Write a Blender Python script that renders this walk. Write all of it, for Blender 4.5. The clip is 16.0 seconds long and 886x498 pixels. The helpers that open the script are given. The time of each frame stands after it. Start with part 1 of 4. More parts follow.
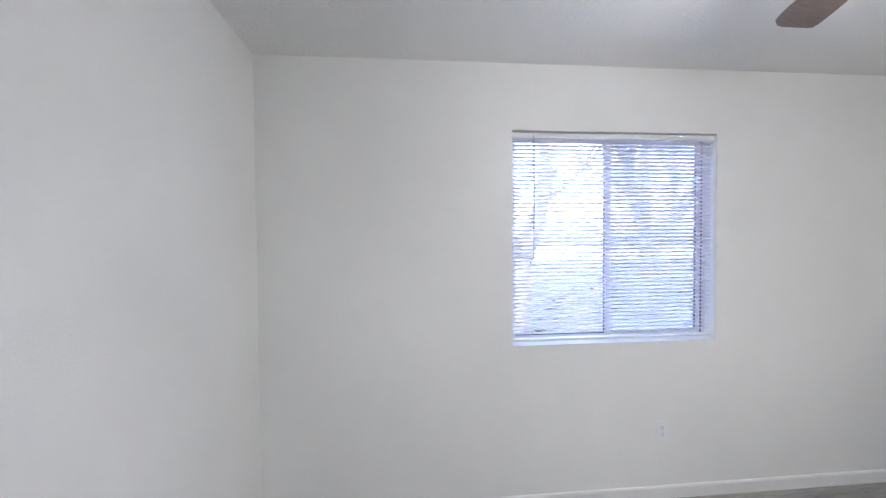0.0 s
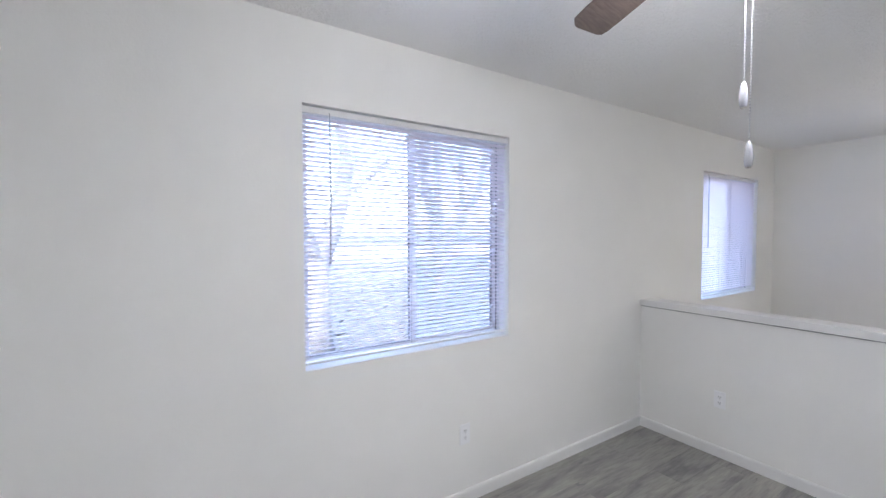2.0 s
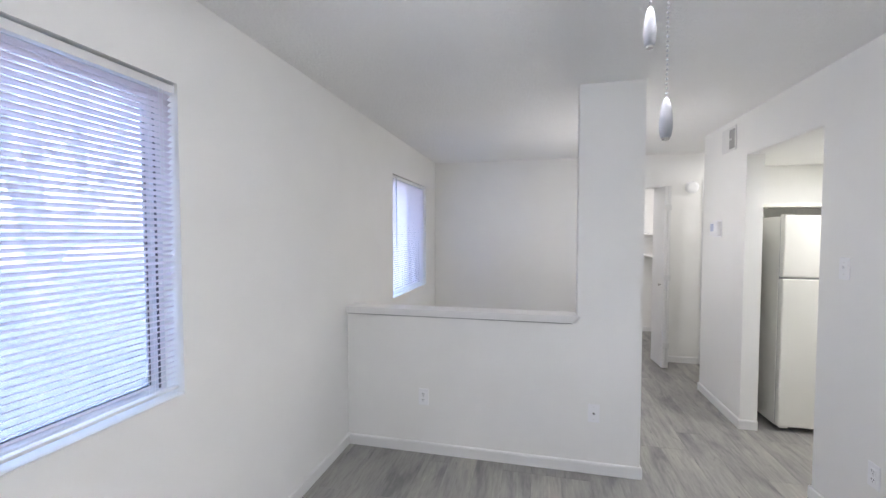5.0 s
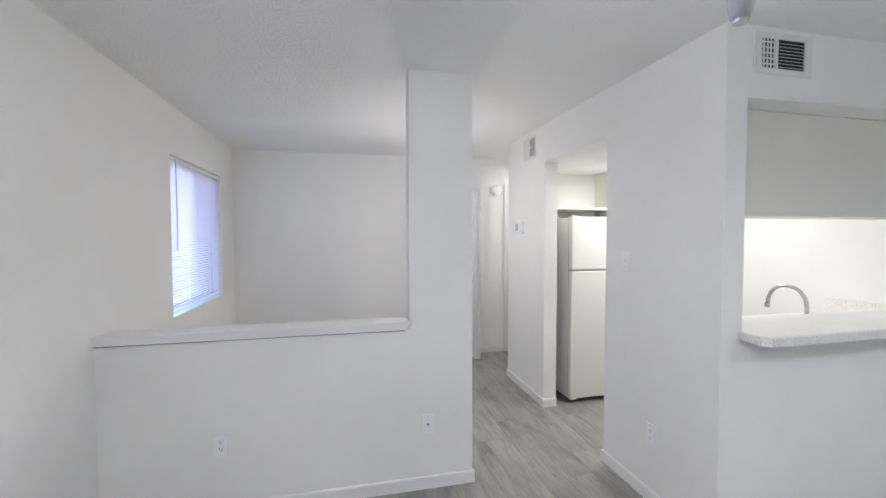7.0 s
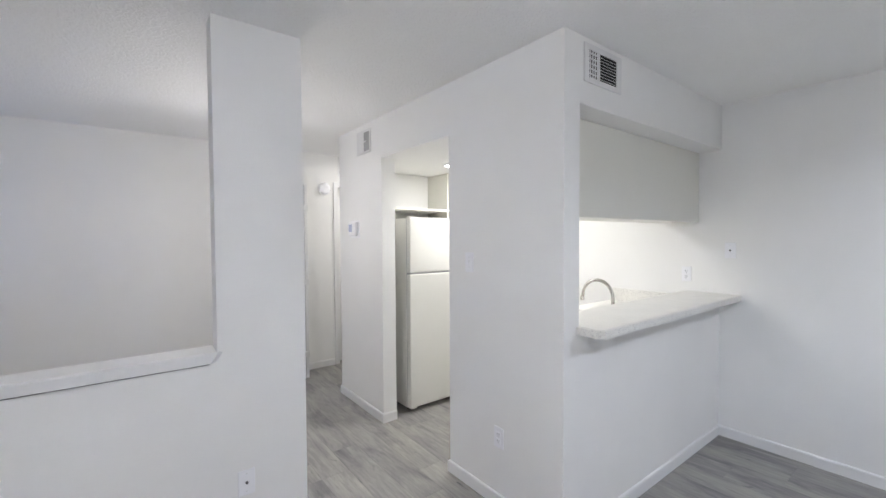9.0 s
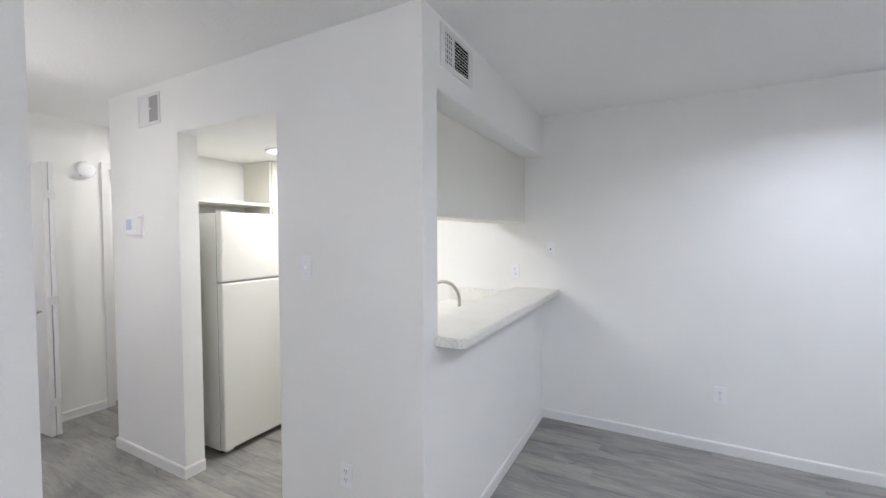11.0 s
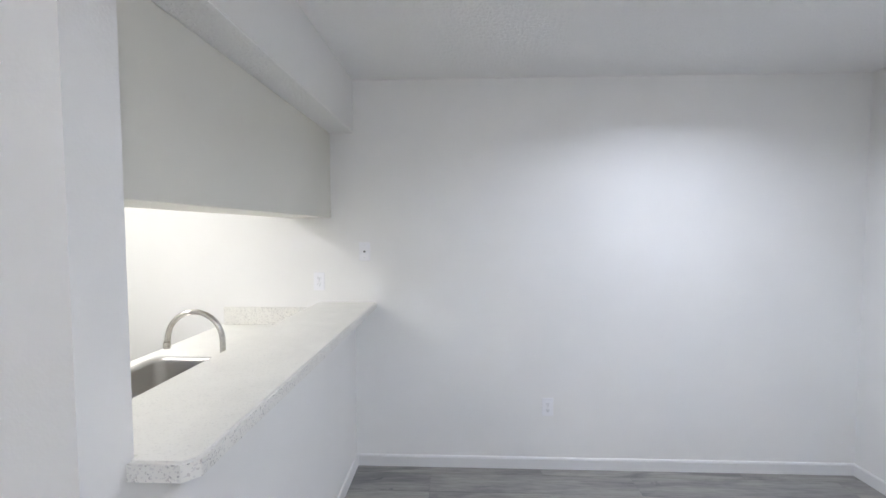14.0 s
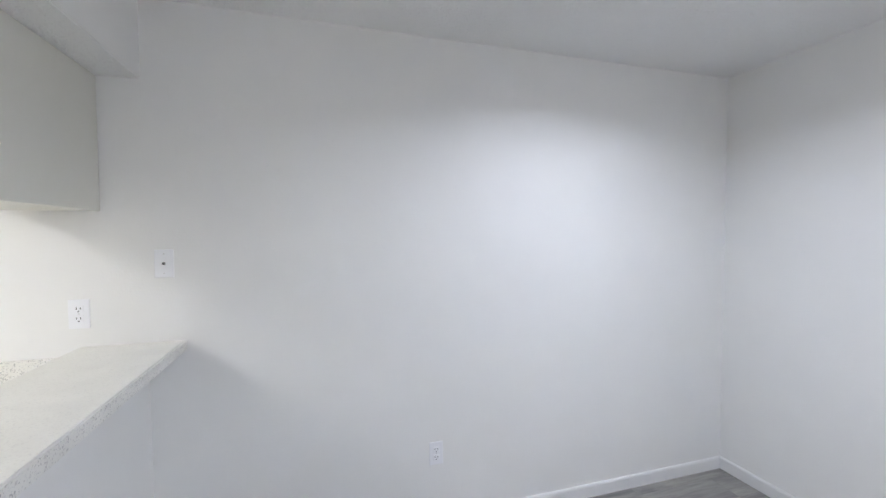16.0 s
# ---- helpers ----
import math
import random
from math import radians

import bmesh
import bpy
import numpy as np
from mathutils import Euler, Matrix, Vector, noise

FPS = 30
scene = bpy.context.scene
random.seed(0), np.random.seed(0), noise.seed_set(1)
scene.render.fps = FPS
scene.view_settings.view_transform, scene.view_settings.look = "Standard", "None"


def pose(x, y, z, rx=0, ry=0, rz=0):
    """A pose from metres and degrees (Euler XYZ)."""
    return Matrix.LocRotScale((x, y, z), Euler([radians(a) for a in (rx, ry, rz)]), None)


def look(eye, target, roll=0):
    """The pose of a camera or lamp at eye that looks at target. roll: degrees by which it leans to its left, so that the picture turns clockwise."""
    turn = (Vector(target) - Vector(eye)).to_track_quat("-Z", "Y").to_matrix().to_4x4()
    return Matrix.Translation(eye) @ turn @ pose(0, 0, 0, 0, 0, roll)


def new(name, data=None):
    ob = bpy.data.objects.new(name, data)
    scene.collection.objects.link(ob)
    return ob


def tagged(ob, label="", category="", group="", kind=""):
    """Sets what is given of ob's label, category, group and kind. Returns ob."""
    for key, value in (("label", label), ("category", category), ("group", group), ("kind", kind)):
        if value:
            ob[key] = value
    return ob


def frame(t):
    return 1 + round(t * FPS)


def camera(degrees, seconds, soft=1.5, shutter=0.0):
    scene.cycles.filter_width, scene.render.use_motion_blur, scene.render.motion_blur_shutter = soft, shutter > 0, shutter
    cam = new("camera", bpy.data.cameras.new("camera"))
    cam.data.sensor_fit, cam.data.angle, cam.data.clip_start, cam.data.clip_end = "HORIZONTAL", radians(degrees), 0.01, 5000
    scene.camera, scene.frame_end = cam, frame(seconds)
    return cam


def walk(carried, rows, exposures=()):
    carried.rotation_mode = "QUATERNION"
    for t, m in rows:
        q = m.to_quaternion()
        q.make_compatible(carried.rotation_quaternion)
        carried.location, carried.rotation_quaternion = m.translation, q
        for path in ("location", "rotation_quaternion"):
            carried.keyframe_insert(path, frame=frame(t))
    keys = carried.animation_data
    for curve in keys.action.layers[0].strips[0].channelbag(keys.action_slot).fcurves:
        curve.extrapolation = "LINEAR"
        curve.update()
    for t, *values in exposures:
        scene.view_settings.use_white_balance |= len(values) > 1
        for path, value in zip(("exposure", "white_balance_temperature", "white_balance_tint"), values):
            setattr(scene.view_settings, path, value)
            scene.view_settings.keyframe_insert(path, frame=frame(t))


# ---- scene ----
cam = camera(94.7, 16.0)
PATH = [
    (0, (0.108, 0.183, 1.506), (0.305, 2.172, 1.45), -0.5),
    (0.5, (0.117, 0.273, 1.488), (0.537, 2.228, 1.446), -0.3),
    (1, (0.127, 0.365, 1.501), (0.782, 2.254, 1.446), -0.3),
    (1.5, (0.167, 0.451, 1.482), (1.051, 2.244, 1.434), -0.4),
    (2, (0.241, 0.534, 1.513), (1.332, 2.208, 1.44), -0.1),
    (2.5, (0.311, 0.623, 1.522), (1.601, 2.149, 1.445), -0.0),
    (3, (0.359, 0.722, 1.523), (1.834, 2.07, 1.447), 0.1),
    (3.5, (0.4, 0.833, 1.521), (2.045, 1.968, 1.447), 0.1),
    (4, (0.455, 0.922, 1.511), (2.239, 1.824, 1.436), 0.1),
    (4.5, (0.531, 0.989, 1.509), (2.412, 1.664, 1.432), -0.0),
    (5, (0.606, 1.034, 1.523), (2.553, 1.483, 1.445), 0.0),
    (7.5, (1.045, 1.126, 1.499), (2.933, 0.472, 1.432), -0.2),
    (8, (1.128, 1.106, 1.493), (2.939, 0.261, 1.434), -0.3),
    (10.5, (1.549, 0.975, 1.487), (2.666, -0.683, 1.42), -0.2),
    (11, (1.606, 0.907, 1.497), (2.551, -0.855, 1.428), -0.2),
    (11.5, (1.652, 0.817, 1.503), (2.423, -1.027, 1.424), 0.1),
    (12, (1.718, 0.698, 1.501), (2.312, -1.211, 1.424), -0.1),
    (12.5, (1.775, 0.587, 1.494), (2.205, -1.365, 1.413), 0.0),
    (13, (1.813, 0.442, 1.488), (2.111, -1.535, 1.412), 0.1),
    (13.5, (1.821, 0.299, 1.511), (1.999, -1.691, 1.424), 0.1),
    (14, (1.802, 0.147, 1.518), (1.88, -1.849, 1.422), -0.1),
    (14.5, (1.804, -0.022, 1.507), (1.756, -2.02, 1.417), -0.3),
    (15, (1.807, -0.186, 1.533), (1.607, -2.173, 1.423), -0.1),
    (15.5, (1.79, -0.331, 1.522), (1.419, -2.294, 1.418), -0.1),
    (16, (1.783, -0.471, 1.498), (1.206, -2.384, 1.421), -0.3),
]
walk(cam, [(t, look(eye, target, roll)) for t, eye, target, roll in PATH], [(0, 4.62, 6400, 17), (7, 4.73, 6400, 17), (16, 4.71, 6400, 17)])

# ---- light ----
world = bpy.data.worlds.new("sky_world")
scene.world = world
world.use_nodes = True
wn = world.node_tree
wn.nodes.clear()
sky = wn.nodes.new("ShaderNodeTexSky")
sky.sky_type = "NISHITA"
sky.sun_disc = False
sky.sun_elevation = radians(38)
sky.sun_rotation = radians(205)
sky.dust_density = 3.0
sky.ozone_density = 2.0
bg = wn.nodes.new("ShaderNodeBackground")
bg.inputs["Strength"].default_value = 0.112
wo = wn.nodes.new("ShaderNodeOutputWorld")
wn.links.new(sky.outputs[0], bg.inputs[0])
wn.links.new(bg.outputs[0], wo.inputs[0])

sun_data = bpy.data.lights.new("sun", "SUN")
sun_data.energy = 0.35
sun_data.angle = radians(15)
sun_data.color = (1.0, 0.95, 0.88)
sun = new("sun", sun_data)
sun.matrix_world = look((-6, -14, 12), (0, 0, 0))


KTOP_LAMP = 2.090


def disc_lamp(name, x, y, z, size, power, colour, spread=180):
    data = bpy.data.lights.new(name, "AREA")
    data.shape = "DISK"
    data.size = size
    data.energy = power
    data.color = colour
    data.spread = radians(spread)
    ob = new(name, data)
    ob.matrix_world = look((x, y, z), (x, y + 1e-4, z - 1))
    return ob


disc_lamp("dining_lamp_light", 0.597, -1.415, 2.392, 0.14, 0.60, (0.80, 0.89, 1.0), 154)
disc_lamp("hall_lamp_light", 5.44, -1.25, 2.392, 0.14, 0.26, (0.97, 0.97, 0.90))
disc_lamp("closet_lamp_light", 6.55, -0.02, 2.392, 0.14, 0.40, (1.0, 0.98, 0.94))
kl = bpy.data.lights.new("kitchen_lamp_light", "AREA")
kl.shape = "RECTANGLE"
kl.size, kl.size_y, kl.energy, kl.color = 0.54, 0.52, 0.48, (0.96, 0.98, 0.93)
new("kitchen_lamp_light", kl).matrix_world = pose(3.82, -1.39, KTOP_LAMP)


# ---- materials ----
def material(name, rough=0.5, metal=0.0):
    m = bpy.data.materials.new(name)
    m.use_nodes = True
    nt = m.node_tree
    b = nt.nodes["Principled BSDF"]
    b.inputs["Roughness"].default_value = rough
    b.inputs["Metallic"].default_value = metal
    return m, nt, b


def node(nt, kind, **values):
    n = nt.nodes.new(kind)
    for key, value in values.items():
        n.inputs[key.replace("_", " ")].default_value = value
    return n


def coords(nt, scale=(1, 1, 1), randomise=False, space="Object"):
    tc = nt.nodes.new("ShaderNodeTexCoord")
    out = tc.outputs[space]
    if randomise:
        oi = nt.nodes.new("ShaderNodeObjectInfo")
        mul = nt.nodes.new("ShaderNodeVectorMath")
        mul.operation = "MULTIPLY_ADD"
        comb = nt.nodes.new("ShaderNodeCombineXYZ")
        m1 = nt.nodes.new("ShaderNodeMath")
        m1.operation = "MULTIPLY"
        m1.inputs[1].default_value = 37.0
        nt.links.new(oi.outputs["Random"], m1.inputs[0])
        for i in range(3):
            nt.links.new(m1.outputs[0], comb.inputs[i])
        mul.inputs[1].default_value = (1, 1, 1)
        nt.links.new(out, mul.inputs[0])
        nt.links.new(comb.outputs[0], mul.inputs[2])
        out = mul.outputs[0]
    mp = nt.nodes.new("ShaderNodeMapping")
    mp.inputs["Scale"].default_value = scale
    nt.links.new(out, mp.inputs["Vector"])
    return mp.outputs[0]


def noise_tex(nt, vec, scale, detail=4.0, rough=0.55, distortion=0.0):
    n = nt.nodes.new("ShaderNodeTexNoise")
    n.inputs["Scale"].default_value = scale
    n.inputs["Detail"].default_value = detail
    n.inputs["Roughness"].default_value = rough
    n.inputs["Distortion"].default_value = distortion
    nt.links.new(vec, n.inputs["Vector"])
    return n.outputs["Fac"]


def ramp(nt, fac, stops):
    r = nt.nodes.new("ShaderNodeValToRGB")
    el = r.color_ramp.elements
    while len(el) < len(stops):
        el.new(0.5)
    for e, (p, c) in zip(el, stops):
        e.position = p
        e.color = (*c, 1)
    nt.links.new(fac, r.inputs[0])
    return r.outputs[0]


def mix(nt, fac, a, b, how="MIX"):
    m = nt.nodes.new("ShaderNodeMix")
    m.data_type = "RGBA"
    m.blend_type = how
    for value, socket in ((fac, m.inputs[0]), (a, m.inputs[6]), (b, m.inputs[7])):
        if isinstance(value, (int, float)):
            socket.default_value = value
        elif isinstance(value, tuple):
            socket.default_value = (*value, 1)
        else:
            nt.links.new(value, socket)
    return m.outputs[2]


def bump(nt, b, height, strength, distance):
    n = nt.nodes.new("ShaderNodeBump")
    n.inputs["Strength"].default_value = strength
    n.inputs["Distance"].default_value = distance
    nt.links.new(height, n.inputs["Height"])
    nt.links.new(n.outputs[0], b.inputs["Normal"])


def painted(name, colour, rough=0.55, peel=0.25, grain=170.0, patch=0.025, distance=0.0012):
    """Rolled paint: faint patches, orange-peel relief."""
    m, nt, b = material(name, rough)
    v = coords(nt)
    big = noise_tex(nt, v, 1.3, 3)
    dark = tuple(c * (1 - patch) for c in colour)
    light = tuple(min(1, c * (1 + patch)) for c in colour)
    col = ramp(nt, big, ((0.3, dark), (0.7, light)))
    nt.links.new(col, b.inputs["Base Color"])
    fine = noise_tex(nt, v, grain, 2)
    bump(nt, b, fine, peel, distance)
    return m


WALL = painted("wall_paint", (0.875, 0.873, 0.85), 0.6, 0.35, 120)
TRIM = painted("trim_paint", (0.82, 0.82, 0.81), 0.38, 0.12, 60, 0.02, 0.0006)
DOORPAINT = painted("door_paint", (0.80, 0.80, 0.79), 0.42, 0.15, 90, 0.02, 0.0006)
CABINET = painted("cabinet_paint", (0.79, 0.78, 0.71), 0.42, 0.15, 80, 0.02, 0.0006)
FRIDGE = painted("appliance_enamel", (0.81, 0.80, 0.745), 0.3, 0.3, 420, 0.01, 0.0004)
STOVE_ENAMEL = painted("stove_enamel", (0.80, 0.79, 0.74), 0.22, 0.05, 60, 0.01, 0.0002)
PLASTIC = painted("white_plastic", (0.90, 0.905, 0.92), 0.35, 0.05, 60, 0.01, 0.0002)
LOUVRE_METAL = painted("vent_enamel", (0.78, 0.78, 0.77), 0.4, 0.05, 60, 0.02, 0.0002)
VENTGREY = painted("damper_grey", (0.36, 0.36, 0.36), 0.5, 0.05, 60, 0.04, 0.0002)
ALU = painted("window_frame_enamel", (0.72, 0.73, 0.76), 0.35, 0.05, 60, 0.03, 0.0003)


def ceiling_paint():
    m, nt, b = material("textured_ceiling_paint", 0.75)
    v = coords(nt)
    big = noise_tex(nt, v, 0.9, 3)
    nt.links.new(ramp(nt, big, ((0.3, (0.905, 0.905, 0.895)), (0.7, (0.935, 0.935, 0.925)))), b.inputs["Base Color"])
    blobs = noise_tex(nt, v, 55, 3, 0.6, 0.6)
    flat = ramp(nt, blobs, ((0.44, (0, 0, 0)), (0.6, (1, 1, 1))))
    bump(nt, b, flat, 0.55, 0.004)
    return m


CEILING = ceiling_paint()


def vinyl_plank():
    m, nt, b = material("grey_vinyl_plank", 0.42)
    v = coords(nt, (1, 9, 1), True)
    v2 = coords(nt, (0.8, 3.2, 1), True)
    oi = nt.nodes.new("ShaderNodeObjectInfo")
    grain = noise_tex(nt, v, 7, 6, 0.62, 0.5)
    cloud = noise_tex(nt, v2, 2.2, 4, 0.55, 0.8)
    base = ramp(nt, grain, ((0.25, (0.235, 0.233, 0.228)), (0.5, (0.315, 0.308, 0.292)), (0.8, (0.39, 0.38, 0.355))))
    tint = ramp(nt, cloud, ((0.30, (0.52, 0.53, 0.57)), (0.48, (0.92, 0.92, 0.92)), (0.75, (1.22, 1.21, 1.17))))
    col = mix(nt, 1.0, base, tint, "MULTIPLY")
    per = ramp(nt, oi.outputs["Random"], ((0.0, (0.9, 0.9, 0.91)), (1.0, (1.08, 1.07, 1.05))))
    col = mix(nt, 1.0, col, per, "MULTIPLY")
    knots = noise_tex(nt, coords(nt, (1.6, 5, 1), True), 3.4, 2, 0.5, 1.2)
    kf = ramp(nt, knots, ((0.70, (0, 0, 0)), (0.78, (1, 1, 1))))
    col = mix(nt, kf, col, (0.15, 0.15, 0.158))
    nt.links.new(col, b.inputs["Base Color"])
    nt.links.new(ramp(nt, grain, ((0.2, (0.5, 0.5, 0.5)), (0.8, (0.36, 0.36, 0.36)))), b.inputs["Roughness"])
    bump(nt, b, grain, 0.18, 0.0015)
    return m


PLANK = vinyl_plank()


def speckled(name, strength):
    m, nt, b = material(name, 0.38)
    v = coords(nt)
    col = (0.83, 0.82, 0.77)
    vor = nt.nodes.new("ShaderNodeTexVoronoi")
    vor.inputs["Scale"].default_value = 260
    nt.links.new(v, vor.inputs["Vector"])
    sep = nt.nodes.new("ShaderNodeSeparateColor")
    nt.links.new(vor.outputs["Color"], sep.inputs[0])
    pick = ramp(nt, sep.outputs[0], ((0.0, (0.20, 0.19, 0.20)), (0.04, (0.46, 0.42, 0.40)), (0.10, (0.62, 0.61, 0.60)), (0.22, col), (1.0, (0.87, 0.86, 0.81))))
    pick_node = pick.node
    pick_node.color_ramp.interpolation = "CONSTANT"
    big = noise_tex(nt, v, 9, 3)
    shade = ramp(nt, big, ((0.3, (0.96, 0.96, 0.96)), (0.7, (1.02, 1.02, 1.02))))
    pick = mix(nt, strength, (0.85, 0.84, 0.79), pick)
    nt.links.new(mix(nt, 1.0, pick, shade, "MULTIPLY"), b.inputs["Base Color"])
    bump(nt, b, noise_tex(nt, v, 240, 2), 0.12, 0.0006)
    return m


SPECKLE = speckled("speckled_laminate", 0.12)
SPECKLE_EDGE = speckled("speckled_laminate_edge", 0.5)


def metal(name, colour, rough, brushed=True):
    m, nt, b = material(name, rough, 1.0)
    v = coords(nt, (1, 40, 40))
    n = noise_tex(nt, v, 12, 4)
    nt.links.new(ramp(nt, n, ((0.3, tuple(c * 0.9 for c in colour)), (0.7, colour))), b.inputs["Base Color"])
    if brushed:
        nt.links.new(ramp(nt, n, ((0.2, (rough * 0.75,) * 3), (0.8, (min(1, rough * 1.3),) * 3))), b.inputs["Roughness"])
    return m


STEEL = metal("brushed_steel", (0.60, 0.59, 0.57), 0.33)
NICKEL = metal("brushed_nickel", (0.60, 0.58, 0.54), 0.24)
DARKMETAL = metal("dark_metal", (0.18, 0.18, 0.18), 0.4)


def plain(name, colour, rough=0.5):
    m, nt, b = material(name, rough)
    v = coords(nt)
    n = noise_tex(nt, v, 30, 3)
    nt.links.new(ramp(nt, n, ((0.3, tuple(c * 0.88 for c in colour)), (0.7, colour))), b.inputs["Base Color"])
    return m


BLACK = plain("black_plastic", (0.02, 0.02, 0.022), 0.4)
# near-black colour stands in for the shade inside the vent ducts
VOID = plain("duct_dark", (0.012, 0.012, 0.012), 0.8)
SLOT = plain("socket_slot", (0.05, 0.05, 0.055), 0.5)
SEAL = plain("window_seal", (0.06, 0.065, 0.09), 0.6)
RUBBER = plain("dark_rubber", (0.03, 0.03, 0.03), 0.7)
LCD = plain("lcd_screen", (0.60, 0.66, 0.84), 0.2)
FOB = painted("pearl_plastic", (0.50, 0.51, 0.55), 0.22, 0.05, 60, 0.02, 0.0002)
HINGE = painted("painted_hinge", (0.74, 0.74, 0.73), 0.4, 0.05, 60, 0.02, 0.0002)


def blade_wood():
    m, nt, b = material("walnut_fan_blade", 0.4)
    v = coords(nt, (1, 14, 14))
    n = noise_tex(nt, v, 6, 5, 0.6, 0.4)
    nt.links.new(ramp(nt, n, ((0.25, (0.085, 0.06, 0.05)), (0.55, (0.15, 0.11, 0.092)), (0.8, (0.20, 0.15, 0.125)))), b.inputs["Base Color"])
    bump(nt, b, n, 0.1, 0.0008)
    return m


BLADE = blade_wood()


def slat_plastic():
    m, nt, b = material("blind_slat_vinyl", 0.45)
    tr = nt.nodes.new("ShaderNodeBsdfTranslucent")
    tr.inputs["Color"].default_value = (0.93, 0.87, 0.90, 1)
    v = coords(nt)
    n = noise_tex(nt, v, 25, 2)
    nt.links.new(ramp(nt, n, ((0.3, (0.78, 0.76, 0.79)), (0.7, (0.83, 0.81, 0.84)))), b.inputs["Base Color"])
    ms = nt.nodes.new("ShaderNodeMixShader")
    ms.inputs[0].default_value = 0.6
    out = nt.nodes["Material Output"]
    nt.links.new(b.outputs[0], ms.inputs[1])
    nt.links.new(tr.outputs[0], ms.inputs[2])
    nt.links.new(ms.outputs[0], out.inputs[0])
    return m


SLAT = slat_plastic()


def glass_pane():
    m, nt, b = material("window_glass", 0.02)
    tr = nt.nodes.new("ShaderNodeBsdfTransparent")
    tr.inputs["Color"].default_value = (0.93, 0.95, 0.96, 1)
    gl = nt.nodes.new("ShaderNodeBsdfGlossy")
    gl.inputs["Roughness"].default_value = 0.02
    lw = nt.nodes.new("ShaderNodeLayerWeight")
    pw = nt.nodes.new("ShaderNodeMath")
    pw.operation = "POWER"
    pw.inputs[1].default_value = 5.0
    sc = nt.nodes.new("ShaderNodeMath")
    sc.operation = "MULTIPLY_ADD"
    sc.inputs[1].default_value, sc.inputs[2].default_value = 0.6, 0.03
    nt.links.new(lw.outputs["Facing"], pw.inputs[0])
    nt.links.new(pw.outputs[0], sc.inputs[0])
    ms = nt.nodes.new("ShaderNodeMixShader")
    nt.links.new(sc.outputs[0], ms.inputs[0])
    nt.links.new(tr.outputs[0], ms.inputs[1])
    nt.links.new(gl.outputs[0], ms.inputs[2])
    nt.links.new(ms.outputs[0], nt.nodes["Material Output"].inputs[0])
    return m


GLASS = glass_pane()


def woven_screen():
    """Fine mesh: part open, part pale thread that scatters daylight."""
    m, nt, b = material("insect_screen_mesh", 0.8)
    b.inputs["Base Color"].default_value = (0.42, 0.42, 0.44, 1)
    op = nt.nodes.new("ShaderNodeBsdfTransparent")
    tr = nt.nodes.new("ShaderNodeBsdfTranslucent")
    tr.inputs["Color"].default_value = (0.66, 0.64, 0.67, 1)
    thread = nt.nodes.new("ShaderNodeMixShader")
    thread.inputs[0].default_value = 0.6
    nt.links.new(b.outputs[0], thread.inputs[1])
    nt.links.new(tr.outputs[0], thread.inputs[2])
    ms = nt.nodes.new("ShaderNodeMixShader")
    weave = noise_tex(nt, coords(nt), 90, 2)
    nt.links.new(ramp(nt, weave, ((0.3, (0.42, 0.42, 0.42)), (0.7, (0.52, 0.52, 0.52)))), ms.inputs[0])
    nt.links.new(op.outputs[0], ms.inputs[1])
    nt.links.new(thread.outputs[0], ms.inputs[2])
    nt.links.new(ms.outputs[0], nt.nodes["Material Output"].inputs[0])
    return m


SCREEN = woven_screen()


def clear_plastic():
    m, nt, b = material("clear_acrylic", 0.15)
    b.inputs["Base Color"].default_value = (0.55, 0.57, 0.62, 1)
    b.inputs["IOR"].default_value = 1.49
    return m


WAND = clear_plastic()


def glowing(name, colour, strength):
    m, nt, b = material(name, 0.4)
    b.inputs["Base Color"].default_value = (0.9, 0.9, 0.9, 1)
    b.inputs["Emission Color"].default_value = (*colour, 1)
    b.inputs["Emission Strength"].default_value = strength
    return m


LED = glowing("led_diffuser", (0.95, 0.97, 1.0), 0.3)
LEDWARM = glowing("kitchen_led_diffuser", (0.97, 0.98, 0.93), 0.29)
# glow of the added entry fill light, no known lamp
FILL_GLOBE = glowing("entry_fill_glow", (1.0, 0.99, 0.93), 1.65)
OPAL = glowing("opal_glass_lit", (0.965, 0.99, 1.0), 3.7)


def bark():
    m, nt, b = material("pale_bark", 0.9)
    v = coords(nt, (1, 1, 0.25))
    n = noise_tex(nt, v, 14, 5, 0.65, 0.6)
    nt.links.new(ramp(nt, n, ((0.3, (0.075, 0.074, 0.074)), (0.7, (0.115, 0.114, 0.114)))), b.inputs["Base Color"])
    bump(nt, b, n, 0.7, 0.02)
    return m


BARK = bark()


def ground_mat(name, dark, mid, light, scale):
    m, nt, b = material(name, 0.95)
    v = coords(nt)
    a = noise_tex(nt, v, scale, 6, 0.7)
    big = noise_tex(nt, v, 0.25, 3)
    col = ramp(nt, a, ((0.3, dark), (0.5, mid), (0.72, light)))
    col = mix(nt, 1.0, col, ramp(nt, big, ((0.3, (0.8, 0.8, 0.8)), (0.7, (1.1, 1.1, 1.08)))), "MULTIPLY")
    nt.links.new(col, b.inputs["Base Color"])
    bump(nt, b, a, 0.8, 0.03)
    return m


EARTH = ground_mat("leaf_litter_earth", (0.046, 0.045, 0.045), (0.062, 0.061, 0.06), (0.082, 0.08, 0.078), 9)
PALE = ground_mat("pale_concrete", (0.36, 0.355, 0.35), (0.42, 0.415, 0.41), (0.47, 0.465, 0.45), 4)
LEAF = plain("dry_leaf", (0.08, 0.077, 0.074), 0.8)


